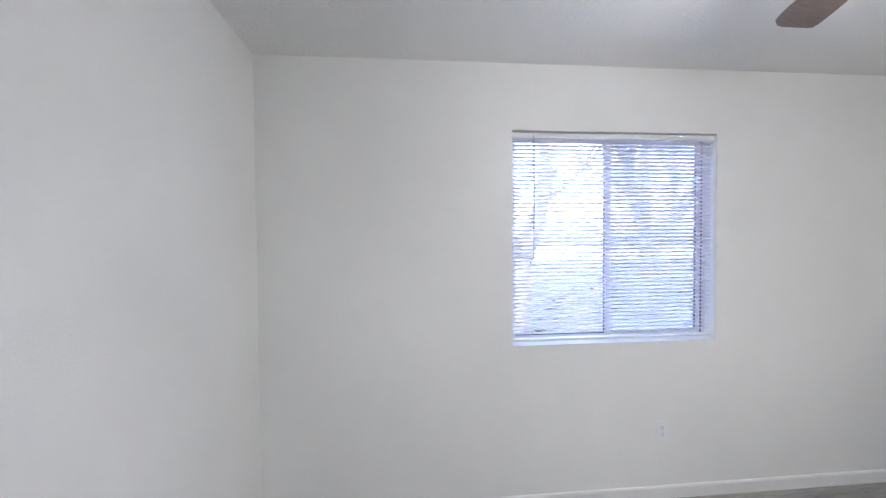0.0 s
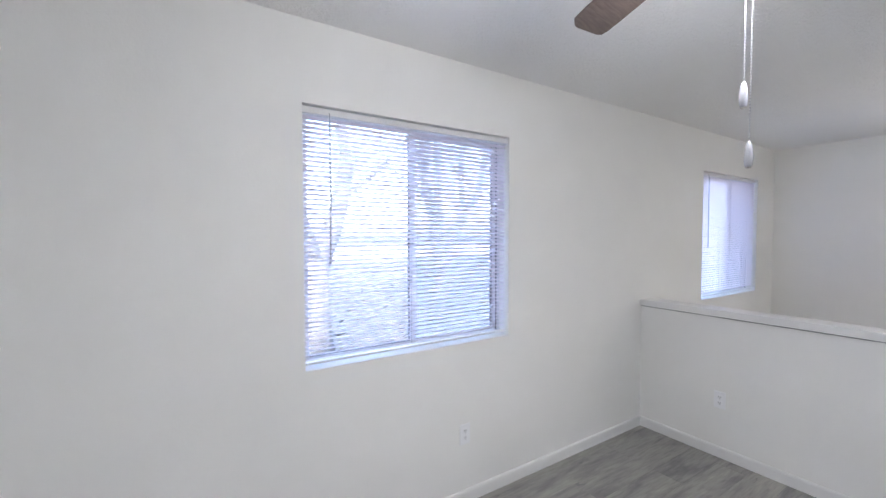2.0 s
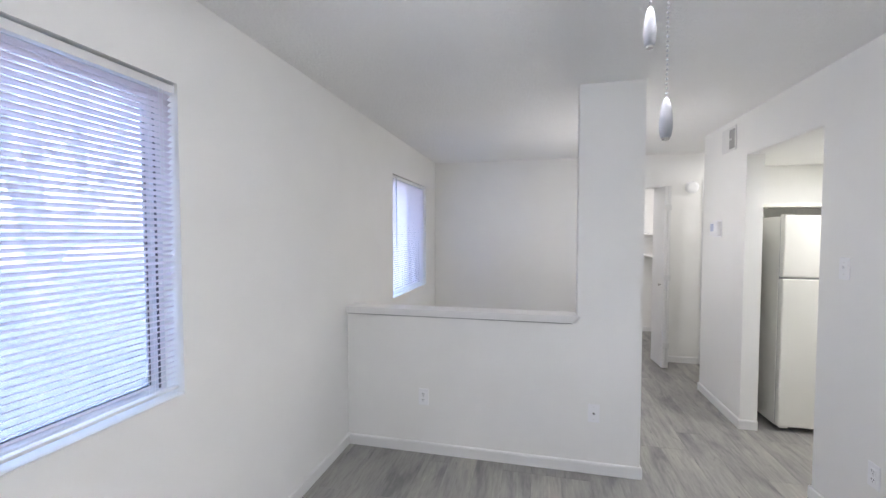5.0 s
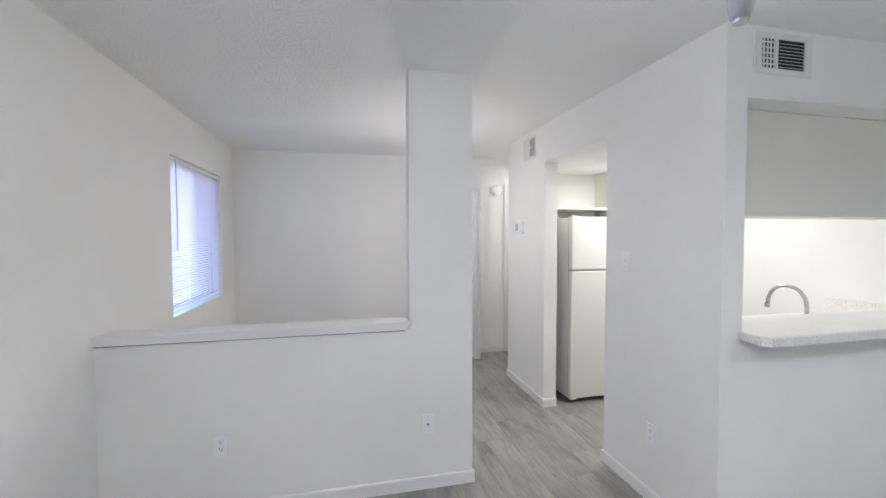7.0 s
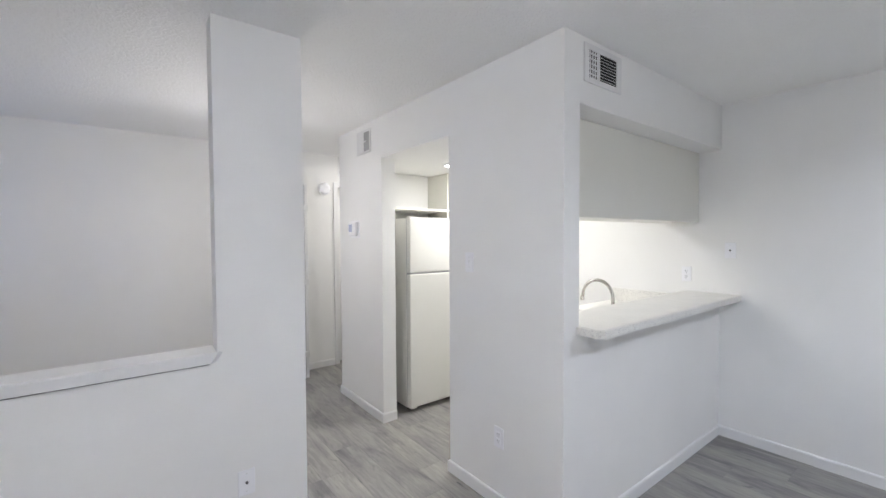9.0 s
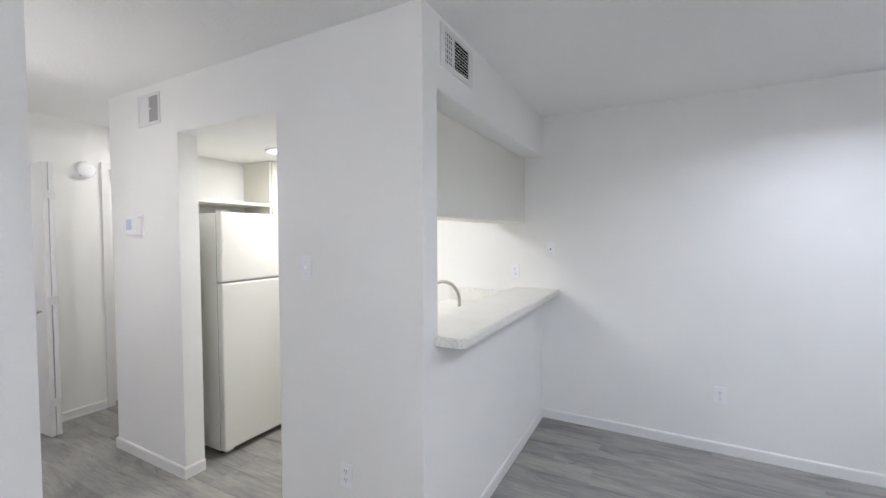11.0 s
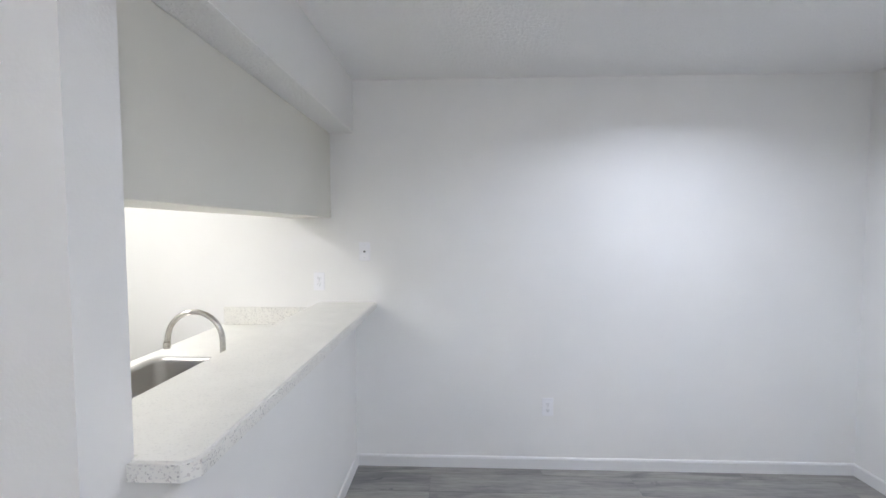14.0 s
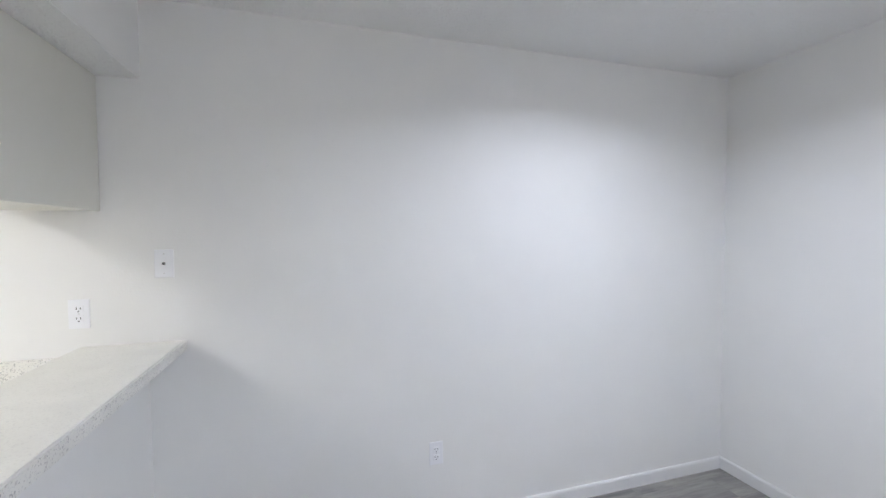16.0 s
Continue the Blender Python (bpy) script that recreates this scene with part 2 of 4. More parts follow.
# ---- building helpers ----
def link_mesh(name, bm, mat, parent=None, smooth=False):
    me = bpy.data.meshes.new(name)
    bm.to_mesh(me)
    bm.free()
    if smooth:
        for p in me.polygons:
            p.use_smooth = True
    me.materials.append(mat)
    ob = new(name, me)
    ob.parent = parent
    return ob


def part(name, bm, mat, parent, label="", smooth=False):
    ob = link_mesh(name, bm, mat, parent, smooth)
    if label:
        ob["label"] = label
    return ob


def thing(name, m, label, category, group="", kind=""):
    ob = new(name)
    ob.empty_display_size = 0.1
    ob.matrix_basis = m
    return tagged(ob, label, category, group, kind)


def add_box(bm, x0, x1, y0, y1, z0, z1, bevel=0.0, segments=2):
    made = bmesh.ops.create_cube(bm, size=1.0)
    vs = made["verts"]
    for v in vs:
        v.co = Vector((x0 + (v.co.x + 0.5) * (x1 - x0), y0 + (v.co.y + 0.5) * (y1 - y0), z0 + (v.co.z + 0.5) * (z1 - z0)))
    if bevel:
        edges = list({e for v in vs for e in v.link_edges})
        bmesh.ops.bevel(bm, geom=edges, offset=bevel, segments=segments, affect="EDGES", profile=0.5)
    return bm


def box(x0, x1, y0, y1, z0, z1, bevel=0.0, segments=2):
    return add_box(bmesh.new(), x0, x1, y0, y1, z0, z1, bevel, segments)


def add_lathe(bm, profile, steps=24, m=Matrix()):
    """A turned shape round z from (radius, height) pairs."""
    rings = []
    for r, z in profile:
        if r < 1e-6:
            rings.append([bm.verts.new(m @ Vector((0, 0, z)))])
        else:
            rings.append([bm.verts.new(m @ Vector((r * math.cos(2 * math.pi * i / steps), r * math.sin(2 * math.pi * i / steps), z))) for i in range(steps)])
    for a, b in zip(rings, rings[1:]):
        for i in range(steps):
            j = (i + 1) % steps
            if len(a) == 1 and len(b) == 1:
                continue
            if len(a) == 1:
                bm.faces.new((a[0], b[i], b[j]))
            elif len(b) == 1:
                bm.faces.new((a[i], a[j], b[0]))
            else:
                bm.faces.new((a[i], a[j], b[j], b[i]))
    bmesh.ops.recalc_face_normals(bm, faces=bm.faces)
    return bm


def lathe(profile, steps=24, m=Matrix()):
    return add_lathe(bmesh.new(), profile, steps, m)


def add_tube(bm, points, radii, steps=10):
    """A round tube along points."""
    rings = []
    up = Vector((0.13, 0.31, 0.94)).normalized()
    pts = [Vector(p) for p in points]
    for i, p in enumerate(pts):
        d = (pts[min(i + 1, len(pts) - 1)] - pts[max(i - 1, 0)]).normalized()
        side = d.cross(up)
        if side.length < 1e-3:
            side = d.cross(Vector((1, 0, 0)))
        side.normalize()
        other = side.cross(d).normalized()
        r = radii[i] if isinstance(radii, (list, tuple)) else radii
        rings.append([bm.verts.new(p + r * (math.cos(2 * math.pi * k / steps) * side + math.sin(2 * math.pi * k / steps) * other)) for k in range(steps)])
    for a, b in zip(rings, rings[1:]):
        for k in range(steps):
            j = (k + 1) % steps
            bm.faces.new((a[k], a[j], b[j], b[k]))
    bm.faces.new(rings[0][::-1])
    bm.faces.new(rings[-1])
    return bm


def tube(points, radii, steps=10):
    return add_tube(bmesh.new(), points, radii, steps)


def structure(name, boxes, mat, label, category="wall", parent=None):
    bm = bmesh.new()
    for b in boxes:
        add_box(bm, *b)
    ob = link_mesh(name, bm, mat, parent)
    if parent is None:
        tagged(ob, label, category, "", "structure")
    return ob


# ---- plan ----
WEST, EAST, NORTH, SOUTH = -0.635, 5.86, 2.355, -2.402
TOP = 2.44
KTOP = 2.12          # kitchen ceiling and head of its openings
HALF_X = 3.29        # living-room face of the half wall
POST_S, POST_N = 0.403, 0.782
KY, KY2 = -0.515, -0.634   # kitchen wall faces
BAR_X, BAR_X2 = 2.46, 2.605
KITCHEN_E, HALL_W = 4.82, 4.985
CLOSET_BACK = 7.44
WINDOWS = ((0.704, 1.896), (4.241, 5.418))
WZ0, WZ1 = 0.901, 2.082
OUT = NORTH + 0.15

(w1a, w1b), (w2a, w2b) = WINDOWS
structure("wall_north", [
    (WEST - 0.12, w1a, NORTH, OUT, 0, TOP), (w1b, w2a, NORTH, OUT, 0, TOP), (w2b, EAST + 0.12, NORTH, OUT, 0, TOP),
    (w1a, w1b, NORTH, OUT, 0, WZ0), (w1a, w1b, NORTH, OUT, WZ1, TOP),
    (w2a, w2b, NORTH, OUT, 0, WZ0), (w2a, w2b, NORTH, OUT, WZ1, TOP)], WALL, "off-white painted wall with two recessed windows")
structure("wall_west", [(WEST - 0.12, WEST, SOUTH - 0.12, NORTH, 0, TOP)], WALL, "plain off-white painted wall")
structure("wall_south", [(WEST, EAST + 0.12, SOUTH - 0.12, SOUTH, 0, TOP)], WALL, "plain off-white painted wall behind dining area and kitchen")
CLOSET_S, CLOSET_N = -0.375, 0.345
structure("wall_east", [
    (EAST, EAST + 0.12, CLOSET_N, NORTH, 0, TOP), (EAST, EAST + 0.12, CLOSET_S, CLOSET_N, 2.06, TOP),
    (EAST, EAST + 0.12, -0.86, CLOSET_S, 0, TOP), (EAST, EAST + 0.12, -1.62, -0.86, 2.08, TOP),
    (EAST, EAST + 0.12, SOUTH, -1.62, 0, TOP)], WALL, "off-white painted hall wall with closet opening")
structure("half_wall", [(HALF_X, HALF_X + 0.115, POST_N, NORTH, 0, 0.955)], WALL, "white painted half wall dividing two rooms")
structure("wall_post", [(HALF_X, HALF_X + 0.115, POST_S, POST_N, 0, TOP)], WALL, "white painted wall stub from floor to ceiling")
KO_W, KO_E = 3.312, 4.172
structure("wall_kitchen", [
    (BAR_X, KO_W, KY2, KY, 0, TOP), (KO_W, KO_E, KY2, KY, KTOP + 0.004, TOP), (KO_E, HALL_W, KY2, KY, 0, TOP)],
    WALL, "white painted kitchen wall with an open doorway")
structure("wall_bar", [
    (BAR_X, BAR_X2, SOUTH, KY2, 0, 1.018), (BAR_X, BAR_X2, SOUTH, KY2, KTOP + 0.004, TOP)],
    WALL, "white painted wall under and over the serving bar")
structure("wall_kitchen_east", [(KITCHEN_E, HALL_W, SOUTH, KY2, 0, TOP)], WALL, "white painted wall between kitchen and hall")
structure("wall_hall_end", [(HALL_W, EAST, -2.1, -2.0, 0, TOP)], WALL, "plain white wall closing the hall")
structure("wall_closet", [
    (CLOSET_BACK, CLOSET_BACK + 0.1, -0.85, 0.75, 0, TOP), (EAST + 0.12, CLOSET_BACK, -0.85, -0.75, 0, TOP),
    (EAST + 0.12, CLOSET_BACK, 0.65, 0.75, 0, TOP)], WALL, "white painted closet walls")
structure("wall_back_room", [(EAST + 0.12, EAST + 0.22, -1.8, -0.86, 0, TOP)], WALL, "plain white wall behind the hall doorway")
structure("ceiling", [(WEST - 0.12, CLOSET_BACK + 0.1, SOUTH - 0.12, OUT, TOP, TOP + 0.12)], CEILING,
          "white ceiling with knockdown texture", "ceiling")
structure("ceiling_kitchen", [(BAR_X2, KITCHEN_E, SOUTH, KY2, KTOP, KTOP + 0.06),
                              (BAR_X + 0.003, BAR_X2, SOUTH, KY2, KTOP, KTOP + 0.004), (KO_W, KO_E, KY2, KY - 0.003, KTOP, KTOP + 0.004)],
          CEILING, "low white textured kitchen ceiling", "ceiling")


# baseboards
def baseboard(x0, y0, x1, y1, nx, ny, h=0.073, d=0.012):
    """A board along a wall face from one point to another; (nx, ny) points into the room."""
    bm = bmesh.new()
    a, b, n = Vector((x0, y0, 0)), Vector((x1, y1, 0)), Vector((nx, ny, 0))
    prof = ((0.0, 0.0), (d, 0.0), (d, h - 0.012), (d - 0.002, h - 0.005), (d * 0.5, h), (0.0, h))
    ends = [[bm.verts.new(p + n * o + Vector((0, 0, z))) for o, z in prof] for p in (a, b)]
    k = len(prof)
    for i in range(k):
        j = (i + 1) % k
        bm.faces.new((ends[0][i], ends[0][j], ends[1][j], ends[1][i]))
    bm.faces.new(ends[0][::-1])
    bm.faces.new(ends[1])
    bmesh.ops.recalc_face_normals(bm, faces=bm.faces)
    return tagged(link_mesh("baseboard", bm, TRIM), "white painted wooden baseboard along the wall", "baseboard", "", "structure")


D = 0.012
for seg in (
        (WEST, NORTH, HALF_X, NORTH, 0, -1), (WEST, SOUTH, WEST, NORTH - D, 1, 0), (WEST + D, SOUTH, BAR_X, SOUTH, 0, 1),
        (HALF_X, POST_S - D, HALF_X, NORTH - D, -1, 0), (HALF_X, POST_S, HALF_X + 0.115, POST_S, 0, -1),
        (BAR_X, SOUTH + D, BAR_X, KY + D, -1, 0), (BAR_X, KY, KO_W, KY, 0, 1), (KO_E, KY, HALL_W, KY, 0, 1),
        (KO_E, KY2, KO_E, KY + D, -1, 0), (KO_W, KY2, KO_W, KY + D, 1, 0), (HALL_W, -2.0, HALL_W, KY + D, 1, 0),
        (EAST, -0.80, EAST, CLOSET_S, -1, 0), (EAST, CLOSET_N, EAST, NORTH, -1, 0), (HALF_X + 0.115, NORTH, EAST - D, NORTH, 0, -1),
        (HALF_X + 0.115, POST_S - D, HALF_X + 0.115, NORTH - D, 1, 0), (CLOSET_BACK, -0.75, CLOSET_BACK, 0.65, -1, 0),
        (EAST + 0.12, -0.75, CLOSET_BACK - D, -0.75, 0, 1)):
    baseboard(*seg)


# half-wall cap with a mitred end at the post
def wall_cap():
    bm = bmesh.new()
    x0, x1, x2 = HALF_X - 0.022, HALF_X + 0.115 + 0.02, HALF_X
    y0, y1 = POST_N, NORTH
    outline = ((x0, y0 - 0.004), (x2 - 0.002, y0 - 0.026), (x2 - 0.002, y0), (x1, y0), (x1, y1), (x0, y1))
    low = [bm.verts.new((x, y + (0.035 if i in (0, 1) else 0), 0.955)) for i, (x, y) in enumerate(outline)]
    high = [bm.verts.new((x, y, 1.0)) for x, y in outline]
    n = len(outline)
    for i in range(n):
        j = (i + 1) % n
        bm.faces.new((low[i], low[j], high[j], high[i]))
    bm.faces.new(low[::-1])
    bm.faces.new(high)
    bmesh.ops.recalc_face_normals(bm, faces=bm.faces)
    bmesh.ops.bevel(bm, geom=[e for e in bm.edges if all(v.co.z > 0.99 for v in e.verts)], offset=0.005, segments=2, affect="EDGES")
    return tagged(link_mesh("trim_half_wall_cap", bm, TRIM), "white painted wooden cap on the half wall", "wall cap", "", "structure")


wall_cap()
# thin dark grey strip on the wall face, right under the cap
bmm = box(HALF_X - 0.004, HALF_X - 0.0005, POST_N + 0.03, NORTH - 0.002, 0.947, 0.9548)
tagged(link_mesh("trim_cap_strip", bmm, plain("cap_strip_grey", (0.20, 0.20, 0.20), 0.8)), "thin dark grey strip under the half-wall cap", "trim", "", "structure")


# ---- windows ----
def window(index, x0, x1):
    y0, y1 = NORTH + 0.085, NORTH + 0.145
    w = thing("window_%d" % index, pose((x0 + x1) / 2, NORTH + 0.1, WZ0), "white framed sliding window recessed in the wall", "window", "", "structure")
    inv = w.matrix_basis.inverted()

    def put(name, bm, mat, parent=w, label=""):
        bm.transform(inv)
        return part(name, bm, mat, parent, label)
    f = 0.028
    put("window_frame", add_box(add_box(add_box(box(x0, x0 + f, y0, y1, WZ0, WZ1, 0.003), x1 - f, x1, y0, y1, WZ0, WZ1, 0.003),
                                        x0 + f, x1 - f, y0, y1, WZ0, WZ0 + f, 0.003), x0 + f, x1 - f, y0, y1, WZ1 - f, WZ1, 0.003), ALU)
    mid = (x0 + x1) / 2
    put("meeting_rail", box(mid - 0.015, mid + 0.015, y0 + 0.006, y1 - 0.006, WZ0 + f, WZ1 - f, 0.003), ALU)
    for a, b, dy in ((x0 + f, mid - 0.012, 0.018), (mid + 0.012, x1 - f, 0.036)):
        s = 0.014
        ya, yb_ = y0 + dy - 0.008, y0 + dy + 0.008
        sash = put("sash", add_box(add_box(add_box(box(a, a + s, ya, yb_, WZ0 + f, WZ1 - f), b - s, b, ya, yb_, WZ0 + f, WZ1 - f),
                                           a + s, b - s, ya, yb_, WZ0 + f, WZ0 + f + s), a + s, b - s, ya, yb_, WZ1 - f - s, WZ1 - f), ALU)
        pane = put("pane", box(a + s, b - s, y0 + dy - 0.002, y0 + dy + 0.002, WZ0 + f + s, WZ1 - f - s), GLASS)
        pane.visible_shadow = False
        zb, zt = WZ0 + f + s, WZ1 - f - s
        put("glazing_seal", box(a + s, b - s, ya - 0.001, ya + 0.004, zb - 0.001, zb + (0.009 if dy < 0.02 else 0.003)), SEAL, sash, "dark rubber seal")
        put("glazing_seal", box(b - s - 0.006, b - s + 0.001, ya - 0.001, ya + 0.004, zb, zt), SEAL, sash, "dark rubber seal")
    put("glazing_seal", box(x1 - f - 0.002, x1 - f + 0.004, y0 - 0.001, y0 + 0.004, WZ0 + f, WZ1 - f), SEAL, w, "dark rubber seal")
    screen = put("insect_screen", box(mid + 0.016, x1 - f - 0.001, y1 - 0.006, y1 - 0.005, WZ0 + f + 0.001, WZ1 - f - 0.001), SCREEN, w, "pale woven insect screen")
    screen.visible_shadow = False
    put("latch", box(mid - 0.012, mid + 0.012, y0 - 0.012, y0 + 0.006, 1.45, 1.51, 0.003), ALU)
    put("window_sill", box(x0 + 0.001, x1 - 0.001, NORTH + 0.001, y0, WZ0 + 0.0005, WZ0 + 0.006), TRIM)
    return w


for i, (a, b) in enumerate(WINDOWS):
    window(i + 1, a, b)


# ---- blinds ----
def slat_mesh(length):
    bm = bmesh.new()
    prof = [(-0.0125 + 0.025 * i / 4, 0.0022 * (1 - (2 * i / 4 - 1) ** 2)) for i in range(5)]
    rows = [[bm.verts.new((sx * length / 2, y, z)) for y, z in prof] for sx in (-1, 1)]
    low = [[bm.verts.new((sx * length / 2, y, z - 0.0004)) for y, z in prof] for sx in (-1, 1)]
    for i in range(4):
        bm.faces.new((rows[0][i], rows[1][i], rows[1][i + 1], rows[0][i + 1]))
        bm.faces.new((low[0][i + 1], low[1][i + 1], low[1][i], low[0][i]))
    for r in ((rows[0][0], low[0][0], low[1][0], rows[1][0]), (rows[0][-1], rows[1][-1], low[1][-1], low[0][-1])):
        bm.faces.new(r)
    me = bpy.data.meshes.new("slat")
    bm.to_mesh(me)
    bm.free()
    for p in me.polygons:
        p.use_smooth = True
    me.materials.append(SLAT)
    return me


def blind(x0, x1, tilt, label, group):
    length = x1 - x0 - 0.016
    y = NORTH + 0.030
    b = thing("window_blind", pose((x0 + x1) / 2, y, WZ1 - 0.002), label, "blind", group)
    L = length / 2
    part("headrail", box(-L - 0.004, L + 0.004, -0.014, 0.014, -0.034, -0.005, 0.002), TRIM, b)
    for s in (-1, 1):
        part("end_bracket", box(s * (L + 0.006) - 0.002, s * (L + 0.006) + 0.002, -0.016, 0.016, -0.038, 0.0, 0.001), PLASTIC, b)
    me = slat_mesh(length)
    pitch, z = 0.0212, -0.052
    bottom = WZ0 - WZ1 + 0.004 + 0.032
    rnd = random.Random(7)
    k = 0
    while z > bottom + 0.012:
        s = new("slat", me)
        s.parent = b
        s.matrix_basis = pose(rnd.uniform(-0.001, 0.001), 0, z, tilt + rnd.uniform(-1.2, 1.2), rnd.uniform(-0.08, 0.08), 0)
        z -= pitch
        k += 1
    part("bottom_rail", box(-L, L, -0.013, 0.013, bottom - 0.008, bottom + 0.004, 0.003), TRIM, b)
    for lx in (-L + 0.10, 0.0, L - 0.10):
        for dy in (-0.0135, 0.0135):
            part("ladder_cord", tube([(lx, dy, -0.034), (lx, dy, bottom)], 0.0006, 5), PLASTIC, b)
    for lx in (L - 0.045, L - 0.06):
        part("lift_cord", tube([(lx, -0.018, -0.03), (lx, -0.018, -0.35)], 0.0009, 6), PLASTIC, b)
    wx = -L + 0.115
    wand = part("tilt_wand", tube([(wx, -0.022, -0.045), (wx + 0.001, -0.024, -0.40), (wx - 0.004, -0.026, -0.70)], 0.0042, 6), WAND, b, "clear plastic wand")
    part("wand_hook", tube([(wx, -0.012, -0.024), (wx, -0.021, -0.026), (wx, -0.022, -0.047)], 0.0016, 6), DARKMETAL, wand)
    return b


blind(*WINDOWS[0], -27, "white horizontal mini blind with open slats in the window recess", "window blinds")
blind(*WINDOWS[1], -53, "white horizontal mini blind with nearly closed slats in the window recess", "window blinds")


# ---- wall fittings ----
def facing(x, y, z, nx, ny):
    """Pose with local -y pointing along (nx, ny)."""
    return pose(x, y, z, 0, 0, math.degrees(math.atan2(ny, nx)) + 90)


def cover_plate(parent, w=0.070, h=0.115):
    return part("cover_plate", box(-w / 2, w / 2, -0.006, 0.0, -h / 2, h / 2, 0.0025), PLASTIC, parent)


def screw(parent, z, y=-0.006):
    m = pose(0, y, z, 90, 0, 0)
    return part("screw", lathe(((0.0, 0.0), (0.0032, 0.0), (0.0028, 0.001), (0.0, 0.0012)), 10, m), HINGE, parent)


def outlet(m, label):
    o = thing("wall_outlet", m, label, "outlet", "wall outlets")
    cover_plate(o)
    screw(o, 0.0)
    for dz in (0.0195, -0.0195):
        r = part("receptacle", box(-0.0165, 0.0165, -0.0085, -0.0055, dz - 0.0142, dz + 0.0142, 0.0014), PLASTIC, o)
        for sx, hh in ((-0.0065, 0.0045), (0.0065, 0.0038)):
            part("slot", box(sx - 0.0013, sx + 0.0013, -0.0089, -0.0080, dz + 0.003 - hh, dz + 0.003 + hh), SLOT, r)
        part("ground_hole", lathe(((0.0, 0.0), (0.0026, 0.0), (0.0026, 0.0008), (0.0, 0.0008)), 10, pose(0, -0.0081, dz - 0.0085, 90)), SLOT, r)
    return o


DUPLEX = "white plastic duplex outlet on the painted wall"
outlet(facing(1.57, NORTH, 0.393, 0, -1), DUPLEX)
outlet(facing(HALF_X, 1.79, 0.391, -1, 0), DUPLEX)
outlet(facing(1.243, SOUTH, 0.399, 0, 1), DUPLEX)
outlet(facing(2.878, KY, 0.387, 0, 1), DUPLEX)
outlet(facing(2.688, SOUTH, 1.19, 0, 1), "white plastic duplex outlet above the serving bar")


def cable_plate(m, label):
    o = thing("cable_plate", m, label, "wall plate", "cable plates")
    cover_plate(o)
    part("coax_jack", lathe(((0.0, 0.0), (0.0062, 0.0), (0.0062, 0.006), (0.0045, 0.007), (0.0045, 0.012), (0.0, 0.012)), 12, pose(0, -0.005, 0, 90)), DARKMETAL, o)
    for z in (0.04, -0.04):
        screw(o, z)
    return o


cable_plate(facing(HALF_X, 0.677, 0.387, -1, 0), "white cable jack plate low on the wall stub")
cable_plate(facing(2.395, SOUTH, 1.38, 0, 1), "white cable jack plate above the serving bar")


def light_switch(m):
    o = thing("light_switch", m, "white plastic toggle light switch by the kitchen doorway", "switch")
    cover_plate(o)
    part("toggle", box(-0.005, 0.005, -0.016, -0.005, -0.004, 0.012, 0.002), PLASTIC, o)
    for z in (0.03, -0.03):
        screw(o, z)
    return o


light_switch(facing(3.117, KY, 1.34, 0, 1))


def thermostat(m):
    o = thing("thermostat", m, "white wall thermostat with a pale blue screen", "thermostat")
    part("back_plate", box(-0.088, 0.088, -0.006, 0.0, -0.075, 0.075, 0.003), PLASTIC, o)
    body = part("body", box(-0.074, 0.074, -0.036, -0.006, -0.060, 0.060, 0.008, 3), PLASTIC, o)
    part("screen", box(-0.060, 0.006, -0.0372, -0.0355, -0.024, 0.042, 0.001), LCD, body, "pale blue screen")
    for i in range(3):
        part("button", box(0.026, 0.054, -0.038, -0.035, -0.026 + i * 0.022, -0.014 + i * 0.022, 0.002), PLASTIC, body)
    return o


thermostat(facing(4.655, KY, 1.562, 0, 1))


def bar_vent(m):
    """Supply register: a bank of short upright slots and a bank of louvres."""
    o = thing("air_vent", m, "white metal air vent with dark louvre slots", "vent", "air vents")
    w, h = 0.33, 0.185
    u0, u1, um, z0, z1 = -0.125, 0.12, -0.040, -0.066, 0.066
    part("backing", box(u0, u1, -0.003, -0.001, z0, z1), VOID, o)
    fr = box(-w / 2, u0, -0.008, 0, -h / 2, h / 2, 0.002)
    for b in ((u1, w / 2, -h / 2, h / 2), (u0, u1, -h / 2, z0), (u0, u1, z1, h / 2), (um - 0.006, um + 0.006, z0, z1)):
        add_box(fr, b[0], b[1], -0.008, 0, b[2], b[3], 0.001)
    part("frame", fr, LOUVRE_METAL, o)
    for i in range(8):
        z = z0 + 0.012 + i * 0.0152
        bm = box(um + 0.006, u1, -0.007, 0.004, -0.0009, 0.0009)
        bm.transform(pose(0, 0, z, 32))
        part("slat", bm, LOUVRE_METAL, o)
    for i in range(4):
        x = u0 + 0.012 + i * 0.0195
        part("slat", box(x - 0.0024, x + 0.0024, -0.0075, -0.003, z0, z1), LOUVRE_METAL, o)
    for i in range(5):
        z = z0 + 0.018 + i * 0.0245
        part("crossbar", box(u0, um - 0.006, -0.006, -0.003, z - 0.0028, z + 0.0028), LOUVRE_METAL, o)
    return o


bar_vent(facing(BAR_X, -0.826, 2.322, -1, 0))


